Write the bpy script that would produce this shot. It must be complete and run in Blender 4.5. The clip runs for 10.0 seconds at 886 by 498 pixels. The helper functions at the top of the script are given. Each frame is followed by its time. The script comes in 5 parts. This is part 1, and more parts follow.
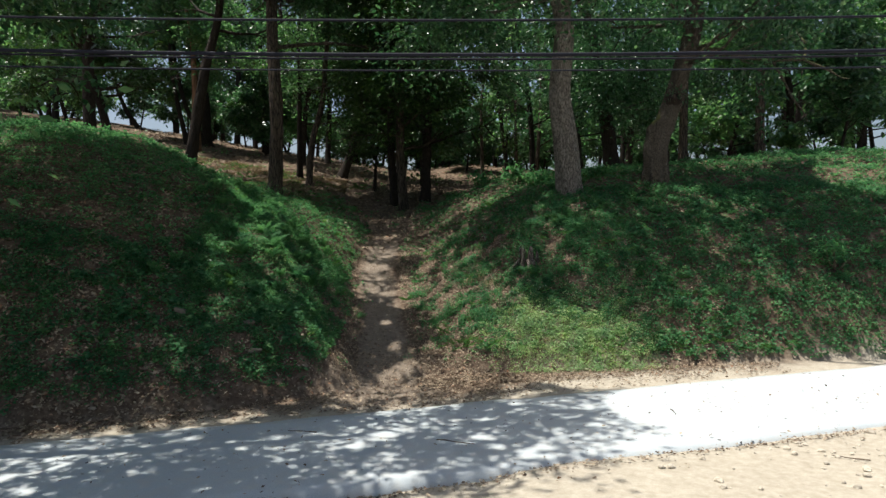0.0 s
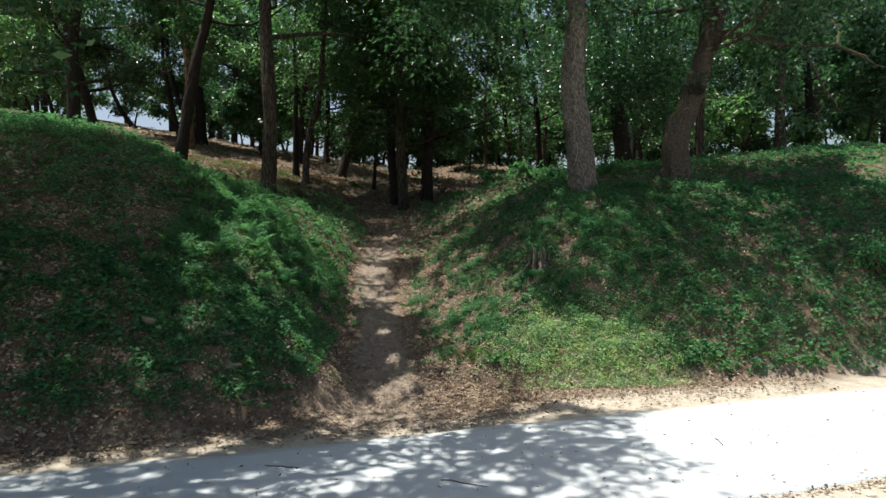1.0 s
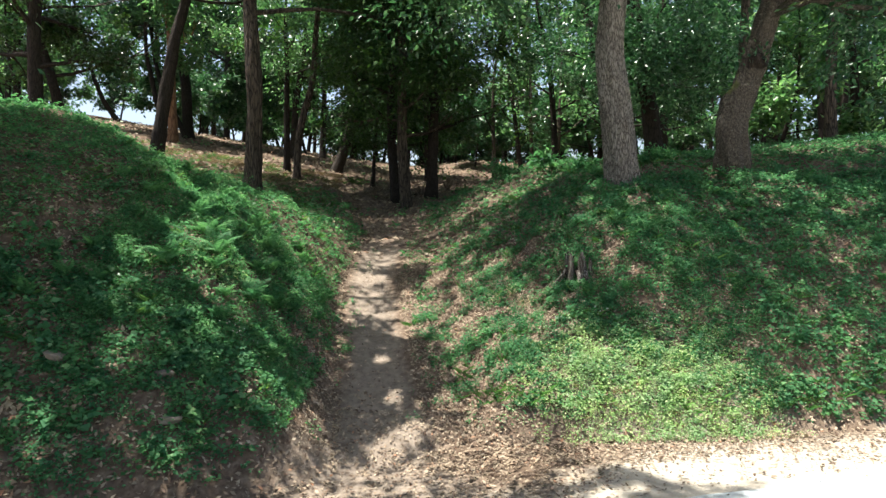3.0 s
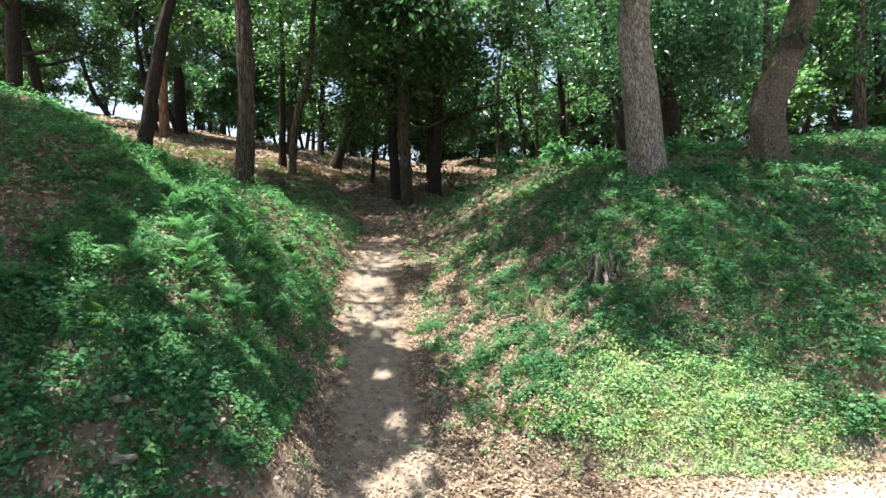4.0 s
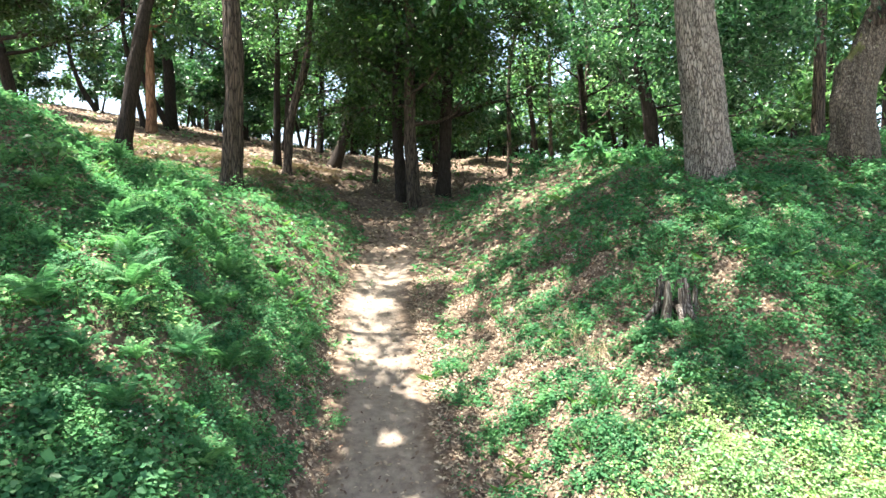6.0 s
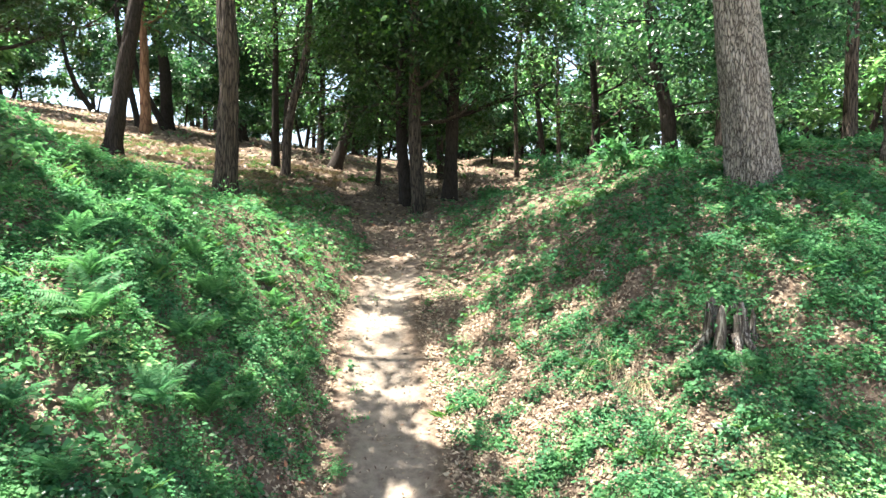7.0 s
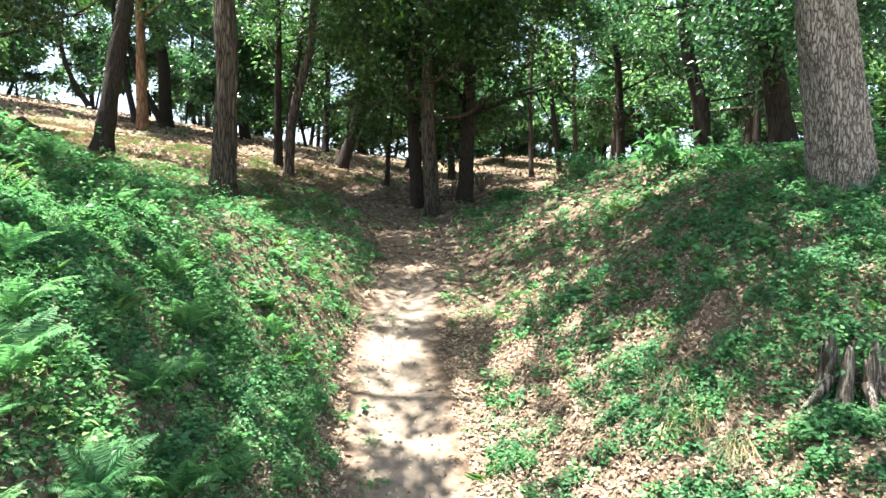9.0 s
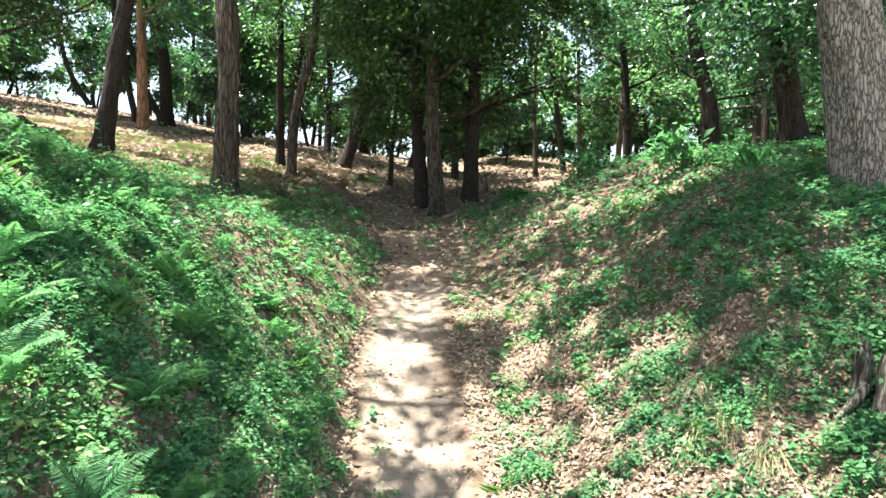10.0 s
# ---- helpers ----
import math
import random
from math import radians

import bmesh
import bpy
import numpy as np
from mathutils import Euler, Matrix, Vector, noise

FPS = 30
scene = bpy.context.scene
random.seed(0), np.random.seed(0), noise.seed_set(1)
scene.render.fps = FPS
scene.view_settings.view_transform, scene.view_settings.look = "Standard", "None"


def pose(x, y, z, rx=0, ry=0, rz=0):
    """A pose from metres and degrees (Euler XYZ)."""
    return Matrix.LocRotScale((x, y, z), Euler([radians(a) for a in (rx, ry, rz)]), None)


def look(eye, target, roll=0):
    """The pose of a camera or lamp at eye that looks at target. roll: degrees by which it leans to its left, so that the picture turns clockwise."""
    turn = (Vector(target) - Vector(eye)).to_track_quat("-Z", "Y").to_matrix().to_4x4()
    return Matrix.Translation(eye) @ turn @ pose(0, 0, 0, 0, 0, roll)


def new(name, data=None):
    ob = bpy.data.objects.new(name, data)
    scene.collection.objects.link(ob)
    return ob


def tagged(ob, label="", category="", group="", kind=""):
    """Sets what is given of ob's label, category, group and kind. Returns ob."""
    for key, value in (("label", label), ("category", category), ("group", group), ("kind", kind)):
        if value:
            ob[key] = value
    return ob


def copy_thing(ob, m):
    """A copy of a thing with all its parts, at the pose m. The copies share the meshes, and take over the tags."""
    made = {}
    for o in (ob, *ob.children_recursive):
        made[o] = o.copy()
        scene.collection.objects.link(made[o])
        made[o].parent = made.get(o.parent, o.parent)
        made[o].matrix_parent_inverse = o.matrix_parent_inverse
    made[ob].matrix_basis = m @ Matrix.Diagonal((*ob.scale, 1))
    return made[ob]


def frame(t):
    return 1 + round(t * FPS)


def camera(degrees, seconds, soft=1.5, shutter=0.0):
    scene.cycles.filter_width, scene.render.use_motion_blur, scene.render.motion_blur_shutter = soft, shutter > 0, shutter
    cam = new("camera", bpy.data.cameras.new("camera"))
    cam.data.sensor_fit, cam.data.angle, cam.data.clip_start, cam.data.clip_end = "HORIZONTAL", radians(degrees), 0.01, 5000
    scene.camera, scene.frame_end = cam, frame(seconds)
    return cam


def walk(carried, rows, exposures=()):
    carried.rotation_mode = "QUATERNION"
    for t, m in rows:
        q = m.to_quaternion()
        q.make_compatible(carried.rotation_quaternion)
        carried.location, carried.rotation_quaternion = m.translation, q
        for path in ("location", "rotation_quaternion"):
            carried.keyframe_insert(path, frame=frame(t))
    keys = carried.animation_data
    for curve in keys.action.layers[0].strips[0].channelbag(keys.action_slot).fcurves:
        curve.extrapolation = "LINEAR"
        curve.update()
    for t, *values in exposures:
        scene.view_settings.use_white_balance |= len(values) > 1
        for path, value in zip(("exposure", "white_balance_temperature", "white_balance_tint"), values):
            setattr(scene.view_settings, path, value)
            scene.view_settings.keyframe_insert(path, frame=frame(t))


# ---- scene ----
cam = camera(69.8, 10.0)
PATH = [
    (0, (0.590, 0.000, 2.886), (0.553, 1.999, 2.829), -0.01),
    (0.5, (0.542, 0.737, 2.867), (0.503, 2.736, 2.812), -0.00),
    (1, (0.512, 1.429, 2.847), (0.471, 3.428, 2.794), 0.01),
    (1.5, (0.441, 2.201, 2.844), (0.400, 4.200, 2.791), 0.00),
    (2, (0.370, 2.988, 2.841), (0.328, 4.987, 2.789), -0.09),
    (2.5, (0.300, 3.684, 2.869), (0.256, 5.683, 2.818), 0.01),
    (4, (0.057, 5.757, 2.820), (0.013, 7.756, 2.768), 0.02),
    (4.5, (-0.041, 6.341, 2.852), (-0.085, 8.340, 2.797), 0.11),
    (5, (-0.130, 6.853, 2.913), (-0.173, 8.852, 2.858), 0.11),
    (5.5, (-0.212, 7.458, 2.985), (-0.257, 9.456, 2.930), 0.12),
    (7, (-0.498, 9.158, 3.236), (-0.549, 11.157, 3.181), 0.24),
    (7.5, (-0.602, 9.668, 3.322), (-0.656, 11.667, 3.267), 0.24),
    (8, (-0.710, 10.078, 3.381), (-0.768, 12.077, 3.326), 0.35),
    (8.5, (-0.797, 10.432, 3.390), (-0.858, 12.430, 3.335), 0.26),
    (9, (-0.878, 10.673, 3.384), (-0.941, 12.671, 3.327), 0.37),
    (9.5, (-0.937, 10.821, 3.387), (-1.003, 12.819, 3.330), 0.27),
    (10, (-0.997, 10.940, 3.384), (-1.063, 12.938, 3.327), 0.38),
]
EXPOSURES = [(0, 0.6), (1.0, 0.82), (2.0, 1.06), (2.7, 1.48), (3.8, 2.06), (4.5, 2.3), (5.0, 2.58), (5.7, 2.8), (7.0, 2.8), (10, 2.82)]
walk(cam, [(t, look(eye, target, roll)) for t, eye, target, roll in PATH], EXPOSURES)

# ---- light: high sun from behind the wood, to the left ----
SUN_FROM = Vector((-0.23, 0.06, 0.97)).normalized()
world = bpy.data.worlds.new("sky")
scene.world = world
world.use_nodes = True
wn = world.node_tree
sky = wn.nodes.new("ShaderNodeTexSky")
sky.sky_type = "NISHITA"
sky.sun_disc = False
sky.sun_elevation = math.asin(SUN_FROM.z)
sky.sun_rotation = math.atan2(SUN_FROM.x, SUN_FROM.y)
sky.air_density, sky.dust_density = 1.0, 3.0
wn.nodes["Background"].inputs["Strength"].default_value = 0.085
haze = wn.nodes.new("ShaderNodeHueSaturation")
haze.inputs["Saturation"].default_value = 0.95
wn.links.new(sky.outputs[0], haze.inputs["Color"])
wn.links.new(haze.outputs[0], wn.nodes["Background"].inputs["Color"])
sun = new("sun", bpy.data.lights.new("sun", "SUN"))
sun.data.energy, sun.data.angle, sun.data.color = 5.0, radians(0.53), (1.0, 0.955, 0.88)
sun.matrix_world = look(SUN_FROM * 60, (0, 0, 0))

# ---- materials ----


def nodes_of(name):
    m = bpy.data.materials.new(name)
    m.use_nodes = True
    nt = m.node_tree
    return m, nt, nt.nodes["Principled BSDF"]


def add(nt, kind, **inputs):
    n = nt.nodes.new(kind)
    for key, value in inputs.items():
        n.inputs[key.replace("_", " ")].default_value = value
    return n


def ramp(nt, source, stops):
    n = nt.nodes.new("ShaderNodeValToRGB")
    while len(n.color_ramp.elements) < len(stops):
        n.color_ramp.elements.new(0.5)
    for e, (at, c) in zip(n.color_ramp.elements, stops):
        e.position, e.color = at, (*c, 1)
    nt.links.new(source, n.inputs["Fac"])
    return n.outputs["Color"]


def mix(nt, fac, a, b, how="MIX"):
    n = nt.nodes.new("ShaderNodeMix")
    n.data_type, n.blend_type = "RGBA", how
    for slot, v in ((0, fac), (6, a), (7, b)):
        if isinstance(v, bpy.types.NodeSocket):
            nt.links.new(v, n.inputs[slot])
        else:
            n.inputs[slot].default_value = v if slot == 0 else (*v, 1)
    return n.outputs[2]


def noise_of(nt, vec, scale, detail=4.0, rough=0.6):
    n = add(nt, "ShaderNodeTexNoise", Scale=scale, Detail=detail, Roughness=rough)
    if vec:
        nt.links.new(vec, n.inputs["Vector"])
    return n.outputs["Fac"]


def bump(nt, bsdf, height, strength, distance):
    n = add(nt, "ShaderNodeBump", Strength=strength, Distance=distance)
    nt.links.new(height, n.inputs["Height"])
    nt.links.new(n.outputs["Normal"], bsdf.inputs["Normal"])
    return n


def leaf_material(name, stops, glow, rough=0.45, through_share=0.42):
    """Thin leaves: gloss on top, light shining through; each leaf its own tone."""
    m, nt, b = nodes_of(name)
    geo, info = nt.nodes.new("ShaderNodeNewGeometry"), nt.nodes.new("ShaderNodeObjectInfo")
    tone = ramp(nt, geo.outputs["Random Per Island"], stops)
    patch = noise_of(nt, geo.outputs["Position"], 0.9, 2.0)
    tone = mix(nt, patch, mix(nt, 0.3, tone, (0.02, 0.05, 0.012), "MIX"), tone)
    drift = ramp(nt, noise_of(nt, geo.outputs["Position"], 2.6, 3.0), [(0.35, (0.8, 0.86, 0.95)), (0.65, (1.25, 1.12, 0.98))])
    tone = mix(nt, 1.0, tone, drift, "MULTIPLY")
    shade = ramp(nt, info.outputs["Random"], [(0, (0.8, 0.86, 0.8)), (1, (1.15, 1.1, 1.0))])
    tone = mix(nt, 1.0, tone, shade, "MULTIPLY")
    nt.links.new(tone, b.inputs["Base Color"])
    b.inputs["Roughness"].default_value = rough
    b.inputs["Specular IOR Level"].default_value = 0.38 if rough < 0.5 else 0.15
    back = nt.nodes.new("ShaderNodeBsdfTranslucent")
    nt.links.new(mix(nt, 1.0, tone, glow, "MULTIPLY"), back.inputs["Color"])
    both = add(nt, "ShaderNodeMixShader", Fac=through_share)
    nt.links.new(b.outputs[0], both.inputs[1])
    nt.links.new(back.outputs[0], both.inputs[2])
    nt.links.new(both.outputs[0], nt.nodes["Material Output"].inputs["Surface"])
    return m


LEAF_CANOPY = leaf_material("oak_leaf", [(0, (0.018, 0.06, 0.03)), (0.5, (0.037, 0.11, 0.052)), (0.8, (0.075, 0.17, 0.09)), (1, (0.135, 0.24, 0.135))], (1.6, 1.9, 1.4), 0.3, 0.3)
LEAF_DARK = leaf_material("evergreen_leaf", [(0, (0.02, 0.05, 0.018)), (0.7, (0.035, 0.085, 0.024)), (1, (0.06, 0.12, 0.03))], (1.6, 1.9, 1.0), 0.35, 0.25)
LEAF_PALE = leaf_material("chestnut_leaf", [(0, (0.05, 0.13, 0.055)), (0.6, (0.09, 0.195, 0.085)), (1, (0.16, 0.27, 0.13))], (1.7, 2.0, 1.5), 0.35)
LEAF_HERB = leaf_material("herb_leaf", [(0, (0.044, 0.135, 0.06)), (0.5, (0.07, 0.2, 0.09)), (0.9, (0.115, 0.27, 0.135)), (1, (0.21, 0.34, 0.18))], (1.5, 1.8, 1.4), 0.75, 0.42)
LEAF_FERN = leaf_material("fern_leaf", [(0, (0.06, 0.17, 0.075)), (0.6, (0.085, 0.22, 0.1)), (1, (0.13, 0.27, 0.13))], (1.5, 1.8, 1.4), 0.6, 0.4)
LEAF_GRASS = leaf_material("grass_blade", [(0, (0.05, 0.14, 0.05)), (0.6, (0.09, 0.2, 0.075)), (1, (0.14, 0.24, 0.1))], (1.5, 1.7, 1.1), 0.5, 0.35)
# Weed leaves with the sun patch's brightness painted into their tone.
LEAF_SUNNY = leaf_material("sunlit_weed", [(0, (0.18, 0.33, 0.13)), (0.6, (0.31, 0.47, 0.22)), (1, (0.48, 0.56, 0.36))], (1.4, 1.5, 1.2), 0.6, 0.42)
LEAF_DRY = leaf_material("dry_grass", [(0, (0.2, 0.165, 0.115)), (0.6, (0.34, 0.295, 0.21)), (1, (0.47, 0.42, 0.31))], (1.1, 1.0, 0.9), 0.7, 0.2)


def litter_material():
    m, nt, b = nodes_of("fallen_leaf")
    geo = nt.nodes.new("ShaderNodeNewGeometry")
    tone = ramp(nt, geo.outputs["Random Per Island"], [(0, (0.07, 0.042, 0.027)), (0.3, (0.165, 0.117, 0.08)), (0.7, (0.29, 0.23, 0.155)), (0.94, (0.42, 0.345, 0.245)), (1, (0.32, 0.15, 0.08))])
    grain = noise_of(nt, geo.outputs["Position"], 60, 3)
    nt.links.new(mix(nt, grain, mix(nt, 0.35, tone, (0.06, 0.04, 0.03)), tone), b.inputs["Base Color"])
    b.inputs["Roughness"].default_value = 0.75
    b.inputs["Specular IOR Level"].default_value = 0.25
    return m


LITTER = litter_material()


def bark_material(name, dark, pale, scale, depth, lichen=0.0, moss=0.0, stretch=0.24):
    m, nt, b = nodes_of(name)
    tex = nt.nodes.new("ShaderNodeTexCoord")
    mp = nt.nodes.new("ShaderNodeMapping")
    mp.inputs["Scale"].default_value = (1, 1, stretch)
    nt.links.new(tex.outputs["Object"], mp.inputs["Vector"])
    wob = add(nt, "ShaderNodeTexNoise", Scale=scale * 0.8, Detail=3.0)
    nt.links.new(mp.outputs[0], wob.inputs["Vector"])
    bent = mix(nt, 0.08, mp.outputs[0], wob.outputs["Color"], "ADD")
    v = add(nt, "ShaderNodeTexVoronoi", Scale=scale)
    v.feature = "DISTANCE_TO_EDGE"
    nt.links.new(bent, v.inputs["Vector"])
    fine = noise_of(nt, mp.outputs[0], scale * 5, 5, 0.7)
    broad = noise_of(nt, tex.outputs["Object"], 1.7, 3)
    broken = nt.nodes.new("ShaderNodeMath")
    broken.operation = "MULTIPLY_ADD"
    nt.links.new(noise_of(nt, mp.outputs[0], scale * 1.6, 3), broken.inputs[0])
    broken.inputs[1].default_value = 0.1
    nt.links.new(v.outputs["Distance"], broken.inputs[2])
    plate = ramp(nt, broken.outputs[0], [(0.06, (0, 0, 0)), (0.16, (0.62, 0.62, 0.62)), (0.34, (1, 1, 1))])
    tone = mix(nt, plate, dark, pale)
    tone = mix(nt, fine, mix(nt, 0.35, tone, dark), tone)
    tone = mix(nt, broad, mix(nt, 0.35, tone, (0.06, 0.045, 0.035)), tone)
    if lichen:
        spots = ramp(nt, noise_of(nt, tex.outputs["Object"], 19, 4, 0.7), [(0.62 - 0.08 * lichen, (0, 0, 0)), (0.72, (1, 1, 1))])
        tone = mix(nt, spots, tone, (0.24, 0.24, 0.2))
    if moss:
        geo = nt.nodes.new("ShaderNodeNewGeometry")
        up = nt.nodes.new("ShaderNodeSeparateXYZ")
        nt.links.new(geo.outputs["Normal"], up.inputs[0])
        both = nt.nodes.new("ShaderNodeMath")
        both.operation = "MULTIPLY_ADD"
        nt.links.new(up.outputs["Z"], both.inputs[0])
        both.inputs[1].default_value = 0.9
        nt.links.new(noise_of(nt, tex.outputs["Object"], 5, 5, 0.7), both.inputs[2])
        tone = mix(nt, ramp(nt, both.outputs[0], [(0.88, (0, 0, 0)), (1.08, (1, 1, 1))]), tone, (0.09, 0.1, 0.035))
    nt.links.new(tone, b.inputs["Base Color"])
    b.inputs["Roughness"].default_value = 0.9
    b.inputs["Specular IOR Level"].default_value = 0.2
    tall = mix(nt, 0.35, plate, fine)
    bump(nt, b, tall, 0.9, depth)
    return m


BARK_OAK = bark_material("oak_bark", (0.055, 0.047, 0.04), (0.38, 0.35, 0.305), 25, 0.04, stretch=0.22)
BARK_BURL = bark_material("mossy_bark", (0.03, 0.025, 0.02), (0.15, 0.13, 0.105), 26, 0.03, 0.5, 1.0, stretch=0.4)
BARK_BROWN = bark_material("brown_bark", (0.014, 0.011, 0.009), (0.16, 0.125, 0.095), 15, 0.06, stretch=0.12)
BARK_DARK = bark_material("dark_bark", (0.01, 0.008, 0.007), (0.05, 0.04, 0.032), 18, 0.03, stretch=0.14)
BARK_RED = bark_material("stripped_bark", (0.12, 0.06, 0.035), (0.33, 0.19, 0.11), 6, 0.015)


def old_wood_material():
    m, nt, b = nodes_of("weathered_wood")
    tex = nt.nodes.new("ShaderNodeTexCoord")
    mp = nt.nodes.new("ShaderNodeMapping")
    mp.inputs["Scale"].default_value = (1, 1, 0.07)
    nt.links.new(tex.outputs["Object"], mp.inputs["Vector"])
    streak, fine, broad = noise_of(nt, mp.outputs[0], 38, 5, 0.7), noise_of(nt, mp.outputs[0], 140, 3), noise_of(nt, tex.outputs["Object"], 6, 3)
    tone = ramp(nt, streak, [(0.4, (0.01, 0.008, 0.007)), (0.5, (0.1, 0.085, 0.07)), (0.62, (0.42, 0.39, 0.34))])
    tone = mix(nt, broad, mix(nt, 0.6, tone, (0.06, 0.035, 0.022)), tone)
    nt.links.new(tone, b.inputs["Base Color"])
    b.inputs["Roughness"].default_value = 0.95
    bump(nt, b, mix(nt, 0.3, streak, fine), 1.0, 0.03)
    return m


WOOD_OLD = old_wood_material()
TWIG = bark_material("twig_bark", (0.06, 0.045, 0.03), (0.2, 0.15, 0.11), 40, 0.004)


def soil_material():
    m, nt, b = nodes_of("forest_soil")
    geo = nt.nodes.new("ShaderNodeNewGeometry")
    pos = geo.outputs["Position"]
    path = nt.nodes.new("ShaderNodeAttribute")
    path.attribute_name = "path"
    verge = nt.nodes.new("ShaderNodeAttribute")
    verge.attribute_name = "verge"
    fine, mid, broad = noise_of(nt, pos, 45, 5, 0.7), noise_of(nt, pos, 9, 4), noise_of(nt, pos, 0.8, 3)
    litter = ramp(nt, mid, [(0.3, (0.07, 0.045, 0.03)), (0.55, (0.16, 0.115, 0.08)), (0.75, (0.27, 0.2, 0.14))])
    bare = ramp(nt, mid, [(0.25, (0.165, 0.134, 0.105)), (0.7, (0.295, 0.25, 0.2))])
    sand = ramp(nt, mid, [(0.25, (0.4, 0.36, 0.28)), (0.7, (0.58, 0.535, 0.44))])
    edge = nt.nodes.new("ShaderNodeMath")
    edge.operation = "MULTIPLY_ADD"
    nt.links.new(mid, edge.inputs[0])
    edge.inputs[1].default_value = 0.7
    edge.inputs[2].default_value = -0.35
    wear = nt.nodes.new("ShaderNodeMath")
    wear.operation, wear.use_clamp = "ADD", True
    nt.links.new(path.outputs["Fac"], wear.inputs[0])
    nt.links.new(edge.outputs[0], wear.inputs[1])
    tone = mix(nt, wear.outputs[0], litter, bare)
    tone = mix(nt, verge.outputs["Fac"], tone, sand)
    tone = mix(nt, fine, mix(nt, 0.45, tone, (0.07, 0.05, 0.035)), tone)
    tone = mix(nt, broad, mix(nt, 0.25, tone, (0.1, 0.07, 0.05)), tone)
    nt.links.new(tone, b.inputs["Base Color"])
    b.inputs["Roughness"].default_value = 0.95
    b.inputs["Specular IOR Level"].default_value = 0.15
    bump(nt, b, mix(nt, 0.5, fine, mid), 0.8, 0.03)
    return m


SOIL = soil_material()


def road_material():
    m, nt, b = nodes_of("worn_concrete")
    geo = nt.nodes.new("ShaderNodeNewGeometry")
    pos = geo.outputs["Position"]
    fine, mid, broad = noise_of(nt, pos, 70, 4, 0.7), noise_of(nt, pos, 6, 4), noise_of(nt, pos, 0.7, 3)
    tone = ramp(nt, fine, [(0.3, (0.32, 0.365, 0.385)), (0.7, (0.49, 0.53, 0.545))])
    tone = mix(nt, ramp(nt, mid, [(0.45, (0, 0, 0)), (0.75, (1, 1, 1))]), tone, (0.45, 0.45, 0.42))
    tone = mix(nt, broad, mix(nt, 0.35, tone, (0.3, 0.33, 0.34)), tone)
    nt.links.new(tone, b.inputs["Base Color"])
    b.inputs["Roughness"].default_value = 0.85
    bump(nt, b, fine, 0.4, 0.006)
    return m


ROAD = road_material()


def stone_material(name, a, c):
    m, nt, b = nodes_of(name)
    geo, info = nt.nodes.new("ShaderNodeNewGeometry"), nt.nodes.new("ShaderNodeObjectInfo")
    n = noise_of(nt, geo.outputs["Position"], 25, 5, 0.7)
    tone = mix(nt, n, a, c)
    tone = mix(nt, 1.0, tone, ramp(nt, info.outputs["Random"], [(0, (0.75, 0.75, 0.75)), (1, (1.1, 1.08, 1.05))]), "MULTIPLY")
    nt.links.new(tone, b.inputs["Base Color"])
    b.inputs["Roughness"].default_value = 0.9
    bump(nt, b, n, 0.7, 0.01)
    return m


STONE = stone_material("field_stone", (0.34, 0.3, 0.24), (0.58, 0.53, 0.44))
TAN_ROCK = stone_material("tan_rock", (0.15, 0.125, 0.1), (0.3, 0.255, 0.205))
GREY_STONE = stone_material("grey_stone", (0.12, 0.12, 0.125), (0.27, 0.27, 0.275))


def rubber_material():
    m, nt, b = nodes_of("black_cable")
    geo = nt.nodes.new("ShaderNodeNewGeometry")
    nt.links.new(mix(nt, noise_of(nt, geo.outputs["Position"], 12, 3), (0.006, 0.007, 0.014), (0.016, 0.018, 0.03)), b.inputs["Base Color"])
    b.inputs["Roughness"].default_value = 0.75
    b.inputs["Specular IOR Level"].default_value = 0.15
    return m


PETAL = leaf_material("white_petal", [(0, (0.62, 0.62, 0.58)), (1, (0.78, 0.78, 0.75))], (1.0, 1.0, 1.0), 0.6, 0.3)
CABLE = rubber_material()

# ---- shape helpers ----
def smooth(a, b, v):
    u = np.clip((v - a) / (b - a), 0, 1)
    return u * u * (3 - 2 * u)


def softmin(a, b, k):
    u = np.clip(0.5 + 0.5 * (b - a) / k, 0, 1)
    return b + (a - b) * u - k * u * (1 - u)


def path_x(y):
    """The middle of the footpath at y."""
    return np.interp(y, [8, 11.6, 14, 18.8, 22, 26, 30, 40], [-0.3, -0.6, -0.95, -1.75, -1.85, -2.2, -3.4, -8.0])


def base_z(x, y):
    """The road's gently tilted plane."""
    return 0.03 * np.clip(x, -30, 30) - 0.045 * (np.clip(y, -30, 13) - 9)


def back_z(x, y):
    """The wooded ground behind the banks, which climbs to a crest and falls away."""
    u = np.clip(y - 23, -6, 34)
    z = 2.6 + 0.24 * u / (1 + np.maximum(u, 0) / 60) + 0.17 * np.clip(-x - 2, 0, 30) + 0.07 * np.clip(x - 6, 0, 24)
    z = z + 0.9 * np.exp(-(((x - 2.0) / 6.0) ** 2) - ((y - 52.5) / 4.0) ** 2)
    return z - 0.25 * np.clip(y - 57, 0, 60) - 0.3 * np.clip(-x - 34, 0, 40)


